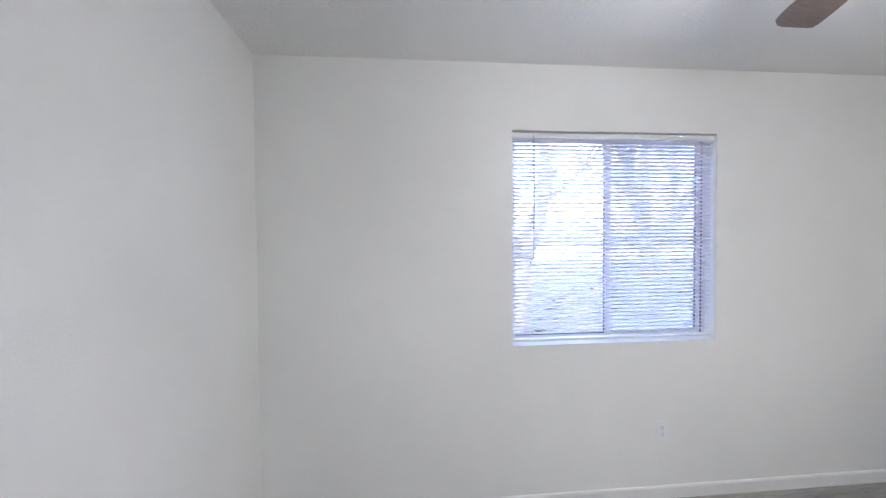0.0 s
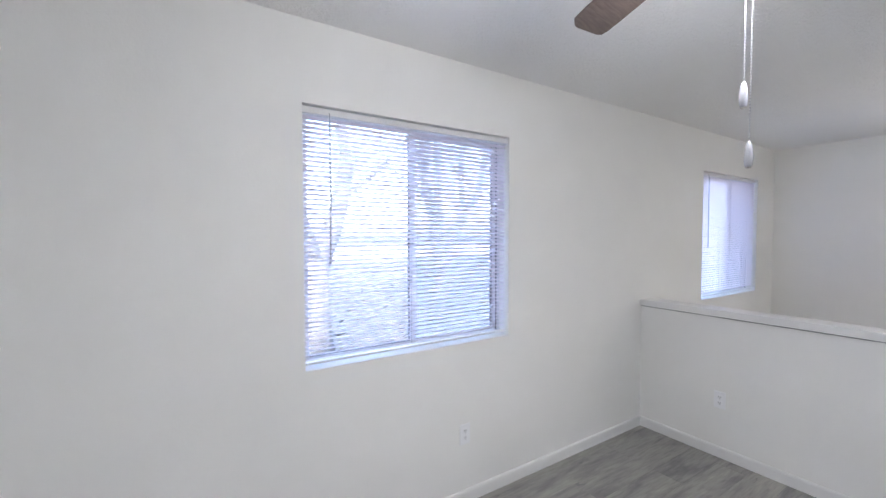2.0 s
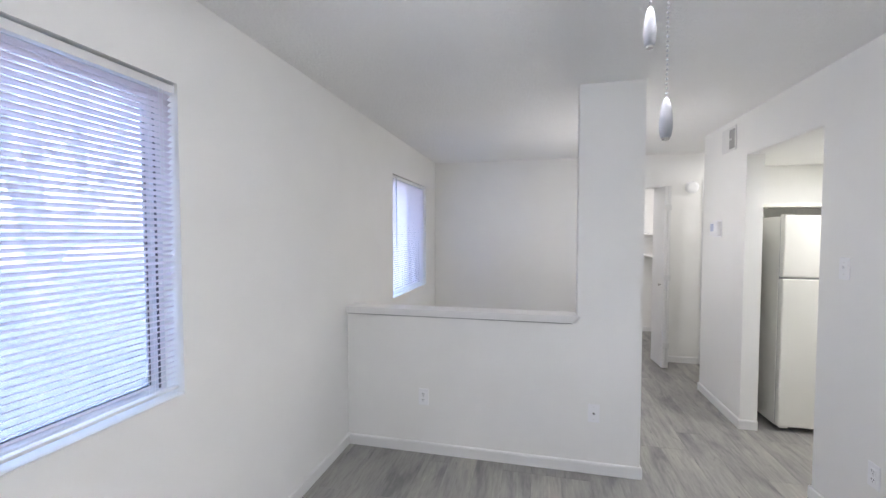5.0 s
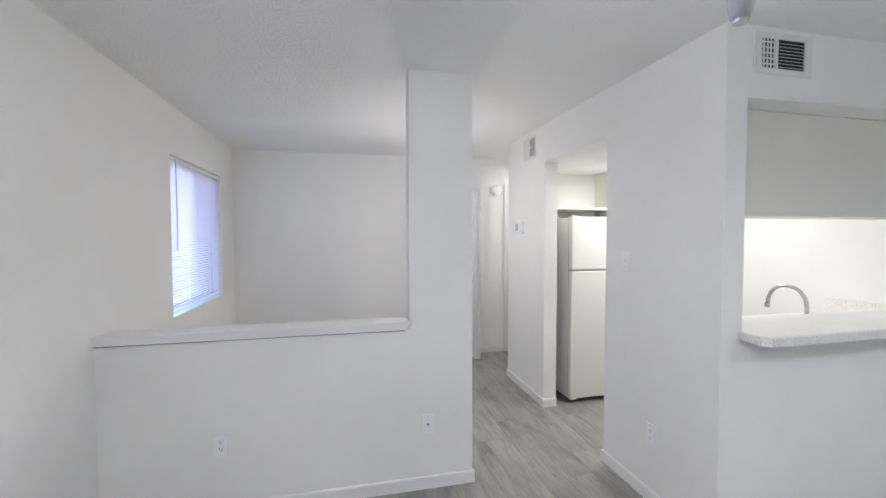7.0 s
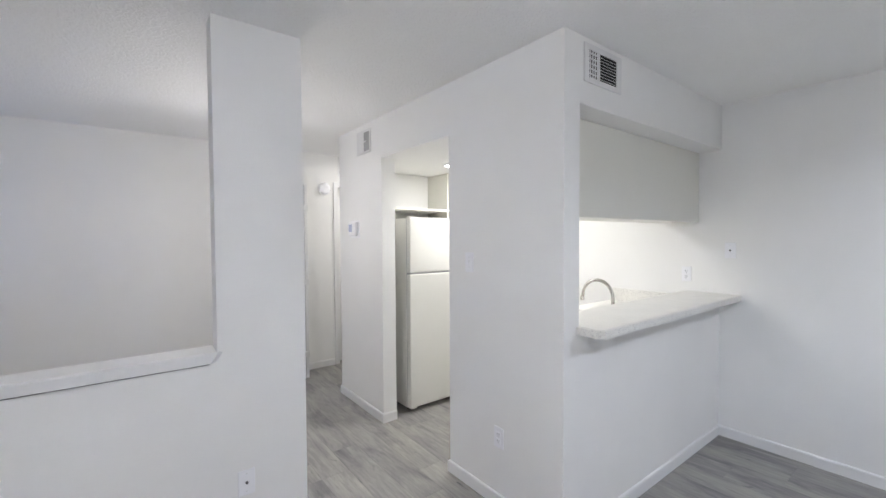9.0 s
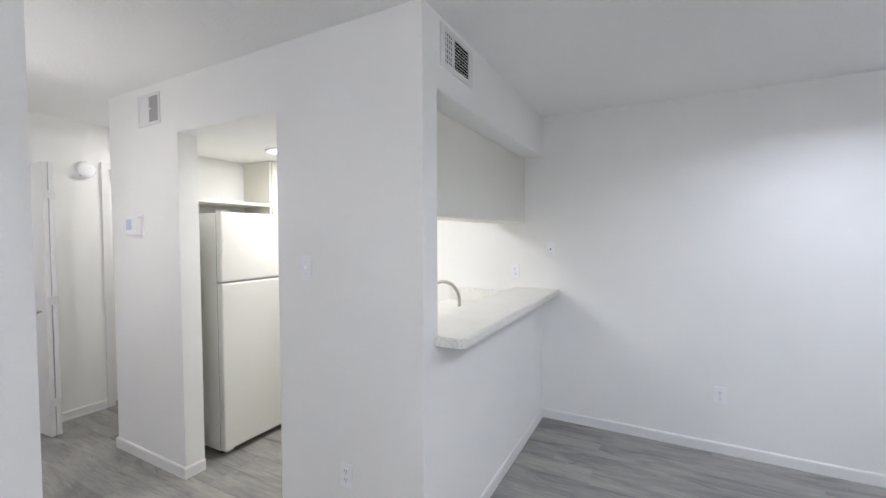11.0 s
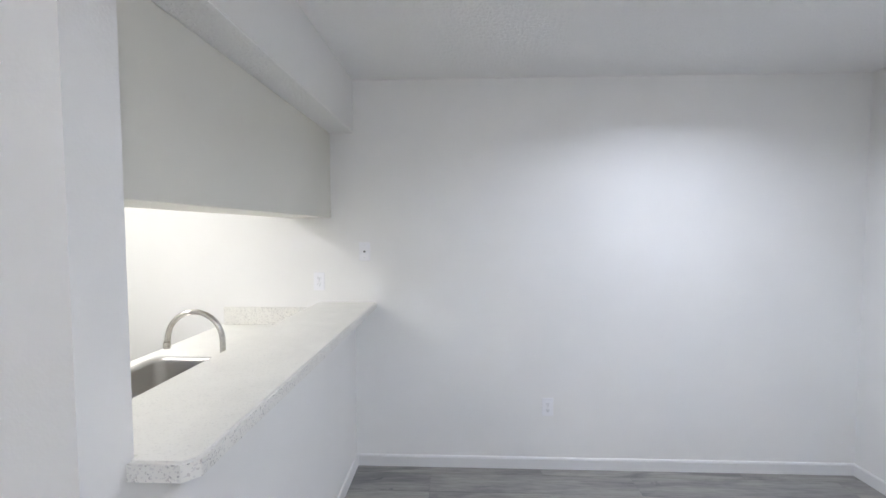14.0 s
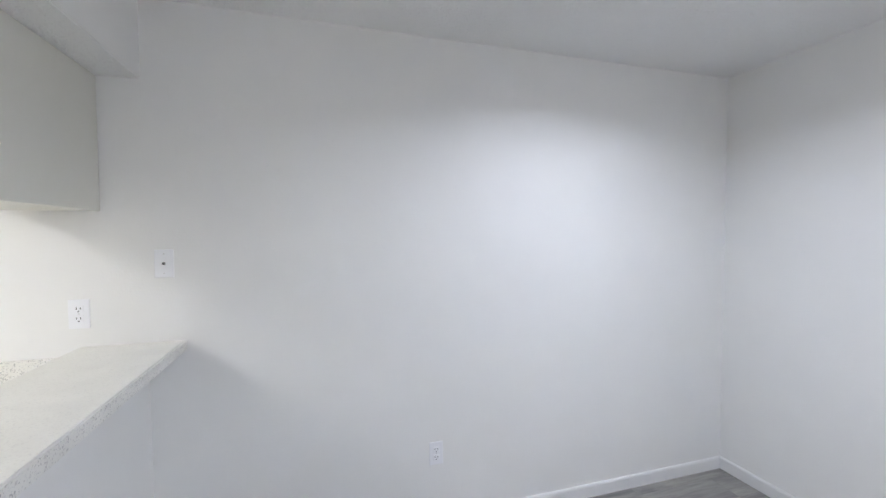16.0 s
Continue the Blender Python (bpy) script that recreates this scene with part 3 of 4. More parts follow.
def damper_vent(m):
    o = thing("air_vent", m, "small white air vent with a grey damper above the doorway", "vent", "air vents")
    fr = box(-0.125, 0.125, -0.007, 0, -0.098, -0.078, 0.002)
    for b in ((-0.125, 0.125, 0.078, 0.098), (-0.125, -0.108, -0.078, 0.078), (0.108, 0.125, -0.078, 0.078), (-0.006, 0.006, -0.078, 0.078)):
        add_box(fr, b[0], b[1], -0.007, 0, b[2], b[3], 0.001)
    part("frame", fr, LOUVRE_METAL, o)
    part("damper", box(0.006, 0.108, -0.005, -0.001, -0.078, 0.078), VENTGREY, o, "grey damper plate")
    part("damper", box(-0.108, -0.006, -0.005, -0.001, -0.078, 0.078), LOUVRE_METAL, o)
    part("lever", box(0.020, 0.050, -0.016, -0.004, -0.006, 0.006, 0.002), LOUVRE_METAL, o)
    return o


damper_vent(facing(4.47, KY, 2.292, 0, 1))


def return_grille(m):
    o = thing("air_vent", m, "white return-air grille high on the hall wall", "vent", "air vents")
    part("backing", box(-0.17, 0.17, -0.003, -0.001, -0.085, 0.085), VOID, o)
    fr = box(-0.19, 0.19, -0.008, 0, -0.105, -0.085, 0.002)
    for b in ((-0.19, 0.19, 0.085, 0.105), (-0.19, -0.172, -0.085, 0.085), (0.172, 0.19, -0.085, 0.085)):
        add_box(fr, b[0], b[1], -0.008, 0, b[2], b[3], 0.001)
    part("frame", fr, LOUVRE_METAL, o)
    for i in range(9):
        bm = box(-0.172, 0.172, -0.007, 0.003, -0.0012, 0.0012)
        bm.transform(pose(0, 0, -0.072 + i * 0.018, 32))
        part("slat", bm, LOUVRE_METAL, o)
    return o


return_grille(facing(EAST, -1.06, 2.33, -1, 0))


def smoke_detector(m):
    o = thing("smoke_detector", m, "round white smoke detector high on the hall wall", "smoke detector")
    t = pose(0, 0, 0, 90)
    part("base", lathe(((0.0, 0.0), (0.072, 0.0), (0.072, 0.012), (0.0, 0.012)), 32, t), PLASTIC, o, smooth=False)
    body = part("body", lathe(((0.066, 0.012), (0.066, 0.026), (0.058, 0.036), (0.034, 0.042), (0.0, 0.043)), 32, t), PLASTIC, o, smooth=True)
    part("test_button", lathe(((0.0, 0.0), (0.011, 0.0), (0.010, 0.003), (0.0, 0.0035)), 16, pose(0.02, -0.041, 0.018, 90)), PLASTIC, body)
    for i in (0, 3, 6):
        a = 2 * math.pi * i / 10
        part("sensor_slot", slot_at(a), SLOT, body)
    return o


def slot_at(a):
    bm = box(-0.006, 0.006, -0.030, -0.020, 0.0650, 0.0668)
    bm.transform(Matrix.Rotation(a, 4, "Y"))
    return bm


smoke_detector(facing(EAST, -0.70, 2.05, -1, 0))


# ---- ceiling fan ----
def ceiling_fan(x, y):
    f = thing("ceiling_fan", pose(x, y, TOP), "white ceiling fan with dark walnut blades and two pull chains", "ceiling fan")
    part("canopy", lathe(((0.0, 0.0), (0.07, 0.0), (0.07, -0.02), (0.045, -0.05), (0.018, -0.055), (0.0, -0.055)), 28), PLASTIC, f, smooth=True)
    part("downrod", tube([(0, 0, -0.05), (0, 0, -0.12)], 0.013, 14), PLASTIC, f)
    part("motor_housing", lathe(((0.0, -0.11), (0.06, -0.11), (0.09, -0.135), (0.098, -0.17), (0.09, -0.215), (0.06, -0.24), (0.0, -0.24)), 32), PLASTIC, f, smooth=True)
    part("switch_housing", lathe(((0.0, -0.24), (0.045, -0.24), (0.047, -0.29), (0.04, -0.315), (0.0, -0.315)), 28), PLASTIC, f, smooth=True)
    part("light_bowl", lathe(((0.0, -0.315), (0.05, -0.315), (0.10, -0.33), (0.13, -0.348), (0.128, -0.36), (0.10, -0.378), (0.05, -0.39), (0.0, -0.394)), 32), OPAL, f, "lit opal glass bowl", smooth=True)
    for k in range(5):
        a = radians(70 + 72 * k)
        rot = Matrix.Rotation(a, 4, "Z")
        bm = bmesh.new()
        outline = [(0.16, 0.045), (0.30, 0.058), (0.50, 0.066), (0.565, 0.064), (0.592, 0.046), (0.600, 0.030), (0.600, -0.046), (0.592, -0.058), (0.565, -0.062), (0.50, -0.062), (0.30, -0.056), (0.16, -0.045)]
        top = [bm.verts.new((px, py, 0.003)) for px, py in outline]
        low = [bm.verts.new((px, py, -0.003)) for px, py in outline]
        n = len(outline)
        bm.faces.new(top)
        bm.faces.new(low[::-1])
        for i in range(n):
            j = (i + 1) % n
            bm.faces.new((low[i], low[j], top[j], top[i]))
        bm.transform(rot @ pose(0, 0, -0.235, 11))
        part("blade", bm, BLADE, f, "dark walnut blade")
        br = box(0.09, 0.24, -0.018, 0.018, -0.228, -0.222, 0.002)
        br.transform(rot)
        part("blade_bracket", br, PLASTIC, f)
    for dx, dy, bottom in ((-0.025, 0.007, 1.763), (-0.040, -0.010, 1.642)):
        chain = bmesh.new()
        z = TOP - 0.30
        zs = []
        zb = bottom + 0.050
        zz = zb
        while zz < z:
            zs.append(zz)
            zz += 0.0058
        ox, oy = (0.012, 0.004) if bottom > 1.7 else (-0.006, -0.004)
        for zz in zs:
            s = min(1.0, max(0.0, (zz - (z - 0.06)) / 0.06))
            bmesh.ops.create_icosphere(chain, subdivisions=1, radius=0.0017, matrix=Matrix.Translation((dx + ox * s, dy + oy * s, zz - TOP)))
        c = part("pull_chain", chain, FOB, f, "white beaded chain")
        part("fob", lathe(((0.0, 0.050), (0.0028, 0.049), (0.0050, 0.043), (0.0070, 0.032), (0.0078, 0.020), (0.0076, 0.011), (0.0066, 0.004), (0.0056, 0.001), (0.0, 0.0)), 18, pose(dx, dy, bottom - TOP)), FOB, c, "glossy white drop-shaped fob", smooth=True)
        part("fob_end", lathe(((0.0, 0.0), (0.005, 0.0), (0.0045, -0.0022), (0.0, -0.0022)), 12, pose(dx, dy, bottom - TOP)), NICKEL, c)
    return f


ceiling_fan(1.213, 0.888)


# ---- ceiling lamps ----
def disc_fixture(x, y, z, r, glow, label, depth=0.035):
    o = thing("ceiling_light", pose(x, y, z), label, "ceiling light", "ceiling lights")
    part("rim", lathe(((0.0, 0.0), (r * 1.28, 0.0), (r * 1.28, -depth * 0.35), (r * 1.12, -depth), (r * 1.01, -depth), (r * 1.0, -depth + 0.004), (0.0, -depth + 0.004)), 40), PLASTIC, o, smooth=False)
    part("diffuser", lathe(((0.0, -depth + 0.0045), (r * 0.99, -depth + 0.0045), (r * 0.985, -depth + 0.002), (0.0, -depth + 0.002)), 40), glow, o, "glowing white diffuser")
    return o


disc_fixture(0.597, -1.415, TOP, 0.073, LED, "small round white lit ceiling light", 0.042)


# added fill light, hidden behind the wall stub, to brighten entry and den
def fill_globe_fixture(x, y):
    o = thing("ceiling_light", pose(x, y, TOP), "hanging fill light added out of view, with a glowing white globe", "ceiling light", "ceiling lights")
    part("canopy", lathe(((0.0, 0.0), (0.06, 0.0), (0.06, -0.012), (0.035, -0.03), (0.0, -0.03)), 28), PLASTIC, o, smooth=True)
    part("stem", tube([(0, 0, -0.025), (0, 0, -0.64)], 0.008, 12), PLASTIC, o)
    part("holder", lathe(((0.0, -0.63), (0.03, -0.635), (0.04, -0.66), (0.038, -0.675), (0.0, -0.675)), 24), PLASTIC, o, smooth=True)
    ball = [(0.09 * math.sin(math.pi * i / 12), -0.75 + 0.09 * math.cos(math.pi * i / 12)) for i in range(13)]
    part("globe", lathe(ball, 28), FILL_GLOBE, o, "glowing globe added as unseen fill light", smooth=True)
    return o


fill_globe_fixture(4.45, 0.43)
disc_fixture(5.44, -1.25, TOP, 0.073, LED, "small round white lit hall ceiling light", 0.042)
disc_fixture(6.55, -0.02, TOP, 0.073, LED, "small round white lit closet ceiling light", 0.042)


def panel_fixture(x, y, z):
    o = thing("ceiling_light", pose(x, y, z), "square white lit kitchen ceiling panel with a flat diffuser", "ceiling light", "ceiling lights")
    part("housing", box(-0.30, 0.30, -0.298, 0.298, -0.014, 0.0, 0.003), PLASTIC, o)
    part("diffuser", box(-0.285, 0.285, -0.28, 0.28, -0.026, -0.0135, 0.005, 3), LEDWARM, o, "glowing white diffuser")
    for s in (-1, 1):
        part("end_cap", box(s * 0.3005 - 0.008, s * 0.3005 + 0.008, -0.298, 0.298, -0.027, 0.0, 0.003), PLASTIC, o)
    return o


panel_fixture(3.82, -1.39, KTOP)


# ---- serving bar and kitchen ----
def bar_top():
    """Laminate counter that overhangs the low wall, with banded edges."""
    c = thing("serving_bar_top", pose(0, 0, 0), "speckled off-white laminate bar top on the low wall", "counter")
    xa, xb, xc = 2.322, BAR_X - 0.001, 2.695
    ya, yb_, yc = SOUTH + 0.001, KY2 - 0.001, -0.612
    t = 0.0022
    slab = bmesh.new()
    outline = [(xa + t, ya), (xc, ya), (xc, yb_), (xb, yb_), (xb, yc - t), (xa + 0.026, yc - t), (xa + t, yc - 0.026)]
    low = [slab.verts.new((x, y, 1.0195)) for x, y in outline]
    high = [slab.verts.new((x, y, 1.060)) for x, y in outline]
    n = len(outline)
    for i in range(n):
        j = (i + 1) % n
        slab.faces.new((low[i], low[j], high[j], high[i]))
    slab.faces.new(low[::-1])
    slab.faces.new(high)
    bmesh.ops.recalc_face_normals(slab, faces=slab.faces)
    bmesh.ops.bevel(slab, geom=[e for e in slab.edges if all(v.co.z > 1.05 for v in e.verts)], offset=0.005, segments=3, affect="EDGES")
    part("slab", slab, SPECKLE, c)
    part("edge_band", box(xa, xa + t - 0.0002, ya, yc - 0.0265, 1.019, 1.0555, 0.0008), SPECKLE_EDGE, c, "speckled edge strip")
    part("edge_band", box(xa + 0.0265, xb, yc - t + 0.0002, yc, 1.019, 1.0555, 0.0008), SPECKLE_EDGE, c, "speckled edge strip")
    corner = box(-0.0175, 0.0175, -0.0011, 0.0009, 1.019, 1.0555, 0.0006)
    corner.transform(pose(xa + 0.014, yc - 0.014, 0, 0, 0, 45))
    part("edge_band", corner, SPECKLE_EDGE, c, "speckled edge strip")
    return c


bar_top()


def cabinet_unit(name, m, w, d, h, doors, label, drawers=0, category="cabinet", group="", open_top=False):
    """Local frame: width along x, front at -y, base at z 0."""
    c = thing(name, m, label, category, group)
    if open_top:
        body = box(-w / 2, -w / 2 + 0.016, -d, 0, 0, h)
        for b in ((w / 2 - 0.016, w / 2, -d, 0, 0, h), (-w / 2 + 0.016, w / 2 - 0.016, -0.012, 0, 0, h), (-w / 2 + 0.016, w / 2 - 0.016, -d, -0.012, 0.08, 0.096),
                  (-w / 2 + 0.016, w / 2 - 0.016, -d, -d + 0.018, h - 0.04, h), (-w / 2 + 0.016, w / 2 - 0.016, -d, -d + 0.018, 0, 0.08)):
            add_box(body, *b)
        part("body", body, CABINET, c)
    else:
        part("body", box(-w / 2, w / 2, -d, 0, 0, h, 0.002), CABINET, c)
    z0, z1 = (0.012, h - 0.012)
    if drawers:
        dw = part("drawer", box(-w / 2 + 0.012, w / 2 - 0.012, -d - 0.019, -d - 0.001, h - 0.16, h - 0.012, 0.003), CABINET, c)
        part("handle", tube([(-0.05, -d - 0.018, h - 0.085), (-0.045, -d - 0.042, h - 0.085), (0.045, -d - 0.042, h - 0.085), (0.05, -d - 0.018, h - 0.085)], 0.004, 8), NICKEL, dw)
        z1 = h - 0.175
    for i in range(doors):
        a = -w / 2 + 0.012 + i * (w - 0.024) / doors
        b = a + (w - 0.024) / doors - (0.004 if i < doors - 1 else 0)
        dr = part("door", box(a, b, -d - 0.019, -d - 0.001, z0, z1, 0.003), CABINET, c)
        part("panel", box(a + 0.05, b - 0.05, -d - 0.022, -d - 0.017, z0 + 0.05, z1 - 0.05, 0.002), CABINET, dr)
        hx_ = b - 0.03 if i % 2 == 0 else a + 0.03
        part("handle", lathe(((0.0, 0.0), (0.006, 0.0), (0.006, 0.012), (0.014, 0.018), (0.012, 0.026), (0.0, 0.028)), 14, pose(hx_, -d - 0.02, z0 + 0.08 if h < 0.7 else z1 - 0.08, 90)), NICKEL, dr)
    return c


# wall cabinets over the bar: plain backs to the dining side, doors to the kitchen
UP_Z = 1.592
span = (KY2 - 0.004) - (SOUTH + 0.002)
cabinet_unit("wall_cabinet", facing(BAR_X2 + 0.002, SOUTH + 0.002 + span / 2, UP_Z, 1, 0), span, 0.285, KTOP - UP_Z - 0.002, 4,
             "off-white wall cabinet hung over the serving bar, plain back", group="kitchen wall cabinets")

# sink run
for k, (ya, yb_) in enumerate(((KY2 - 0.004, -0.86), (-0.864, -1.76), (-1.764, SOUTH + 0.002))):
    cabinet_unit("base_cabinet", facing(BAR_X2 + 0.004, (ya + yb_) / 2, 0.0, 1, 0), abs(ya - yb_), 0.66, 0.868, 2 if k == 1 else 1,
                 "off-white base cabinet under the sink counter", 1 if k == 2 else 0, group="kitchen base cabinets", open_top=k == 1)

SX0, SX1, SY0, SY1 = 2.80, 3.235, -1.71, -0.92


def sink_counter():
    bm = bmesh.new()
    x0, x1, y0, y1, z0, z1 = BAR_X2 + 0.003, 3.32, SOUTH + 0.002, KY2 - 0.003, 0.870, 0.910
    for b in ((x0, SX0, y0, y1), (SX1, x1, y0, y1), (SX0, SX1, y0, SY0), (SX0, SX1, SY1, y1)):
        add_box(bm, *b, z0, z1)
    return tagged(link_mesh("kitchen_counter", bm, SPECKLE), "speckled off-white laminate kitchen counter with a sink cut-out", "counter")


sink_counter()
bmm = box(2.70, 3.305, SOUTH + 0.001, SOUTH + 0.021, 0.911, 1.025, 0.003)
tagged(link_mesh("backsplash", bmm, SPECKLE_EDGE), "low speckled laminate backsplash on the counter", "backsplash")


def kitchen_sink():
    s = thing("kitchen_sink", pose((SX0 + SX1) / 2, (SY0 + SY1) / 2, 0.910), "brushed stainless steel sink set into the counter", "sink")
    hw, hl = (SX1 - SX0) / 2, (SY1 - SY0) / 2

    def ring(w, l, r, z, n=5):
        pts = []
        for cx, cy, a0 in ((w - r, l - r, 0), (-w + r, l - r, 90), (-w + r, -l + r, 180), (w - r, -l + r, 270)):
            for i in range(n + 1):
                a = radians(a0 + 90 * i / n)
                pts.append((cx + r * math.cos(a), cy + r * math.sin(a), z))
        return pts
    bm = bmesh.new()
    loops = [ring(hw + 0.014, hl + 0.014, 0.03, 0.001), ring(hw + 0.012, hl + 0.012, 0.03, 0.005), ring(hw - 0.012, hl - 0.012, 0.045, 0.005),
             ring(hw - 0.018, hl - 0.018, 0.045, -0.004), ring(hw - 0.019, hl - 0.019, 0.045, -0.012), ring(hw - 0.023, hl - 0.023, 0.05, -0.13), ring(hw - 0.026, hl - 0.026, 0.05, -0.158), ring(hw - 0.05, hl - 0.05, 0.05, -0.178),
             ring(0.05, 0.05, 0.045, -0.184)]
    rows = [[bm.verts.new(p) for p in lp] for lp in loops]
    n = len(rows[0])
    for a, b in zip(rows, rows[1:]):
        for i in range(n):
            j = (i + 1) % n
            bm.faces.new((a[i], a[j], b[j], b[i]))
    bm.faces.new(rows[-1])
    bmesh.ops.recalc_face_normals(bm, faces=bm.faces)
    part("basin", bm, STEEL, s, smooth=True)
    part("drain", lathe(((0.0, -0.180), (0.038, -0.180), (0.042, -0.183), (0.042, -0.186), (0.0, -0.186)), 24), STEEL, s)
    return s


kitchen_sink()


def faucet(x, y, z):
    f = thing("faucet", pose(x, y, z), "brushed nickel gooseneck kitchen faucet behind the sink", "faucet")
    part("base", lathe(((0.0, 0.0), (0.026, 0.0), (0.026, 0.006), (0.018, 0.014), (0.015, 0.05), (0.0, 0.05)), 24), NICKEL, f, smooth=True)
    r = 0.110
    pts = [(0, 0, 0.03), (0, 0, 0.10), (0, 0, 0.178)]
    for i in range(1, 15):
        a = math.pi - math.pi * i / 14
        pts.append((r + r * math.cos(a), 0, 0.178 + r * math.sin(a)))
    pts.append((2 * r + 0.004, 0, 0.165))
    part("spout", tube(pts, 0.0105, 14), NICKEL, f, smooth=True)
    part("nozzle", lathe(((0.0, 0.168), (0.0125, 0.168), (0.0135, 0.16), (0.0135, 0.145), (0.011, 0.142), (0.0, 0.142)), 18, pose(2 * r + 0.004, 0, 0)), NICKEL, f, smooth=False)
    h = part("lever", tube([(0, 0.015, 0.04), (0, 0.045, 0.055), (0, 0.085, 0.062)], 0.006, 10), NICKEL, f)
    return f


faucet(2.724, -1.393, 0.910)


def fridge():
    x0, y1 = 4.175, -0.776      # front face, side by the doorway
    w, d, h = 0.62, 0.63, 1.655
    f = thing("refrigerator", facing(x0, y1 - w / 2, 0.0, -1, 0), "off-white two-door refrigerator with the freezer on top", "refrigerator")
    # local: front at -y ... body behind
    part("body", box(-w / 2 + 0.001, w / 2 - 0.001, 0.059, d, 0.032, h - 0.006, 0.004), FRIDGE, f)
    lo = part("fridge_door", box(-w / 2, w / 2, 0.0, 0.055, 0.042, 1.175, 0.011, 3), FRIDGE, f)
    up = part("freezer_door", box(-w / 2, w / 2, 0.0, 0.055, 1.187, h, 0.011, 3), FRIDGE, f)
    part("gasket", box(-w / 2 + 0.004, w / 2 - 0.004, 0.0545, 0.0595, 0.05, h - 0.012), VENTGREY, f, "grey rubber seal")
    part("seam_strip", box(-w / 2 + 0.006, w / 2 - 0.006, 0.012, 0.056, 1.1755, 1.1865), VENTGREY, f, "grey gap strip between the doors")
    part("base_grille", box(-w / 2 + 0.02, w / 2 - 0.02, 0.062, 0.09, 0.010, 0.0315), BLACK, f, "black toe grille")
    for s in (-1, 1):
        part("foot", lathe(((0.0, 0.0), (0.02, 0.0), (0.02, 0.02), (0.01, 0.024), (0.01, 0.04), (0.0, 0.04)), 14, pose(s * (w / 2 - 0.05), 0.12, 0)), RUBBER, f)
        part("foot", lathe(((0.0, 0.0), (0.02, 0.0), (0.02, 0.02), (0.01, 0.024), (0.01, 0.04), (0.0, 0.04)), 14, pose(s * (w / 2 - 0.05), d - 0.08, 0)), RUBBER, f)
    for door, z in ((up, h), (lo, 0.030)):
        part("hinge", box(-w / 2 + 0.012, -w / 2 + 0.07, 0.008, 0.075, z, z + 0.011, 0.003), FRIDGE, door)
    for door, za, zb in ((lo, 0.72, 1.165), (up, 1.20, 1.48)):
        part("handle", box(w / 2 - 0.046, w / 2 - 0.016, -0.04, 0.004, za, zb, 0.008, 2), FRIDGE, door)
    return f


fridge()

# shelf and wall cabinets on the fridge side
bmm = box(4.42, KITCHEN_E - 0.001, -1.416, KY2 - 0.001, 1.735, 1.753, 0.002)
tagged(link_mesh("fridge_shelf", bmm, CABINET), "plain off-white shelf over the refrigerator", "shelf")
for ya, yb_, za in ((-1.42, -1.60, 1.40), (-1.604, SOUTH + 0.002, 1.62)):
    cabinet_unit("wall_cabinet", facing(KITCHEN_E - 0.001, (ya + yb_) / 2, za, -1, 0), abs(ya - yb_), 0.33, KTOP - za - 0.004, 1 if za < 1.5 else 2,
                 "off-white wall cabinet on the stove side of the kitchen", group="kitchen wall cabinets")
cabinet_unit("base_cabinet", facing(KITCHEN_E - 0.001, -1.508, 0.0, -1, 0), 0.19, 0.58, 0.868, 1, "narrow off-white base cabinet beside the stove", 1, group="kitchen base cabinets")
bmm = box(4.205, KITCHEN_E - 0.001, -1.604, -1.414, 0.870, 0.908, 0.004)
tagged(link_mesh("stove_side_counter", bmm, SPECKLE), "narrow speckled laminate counter beside the stove", "counter")


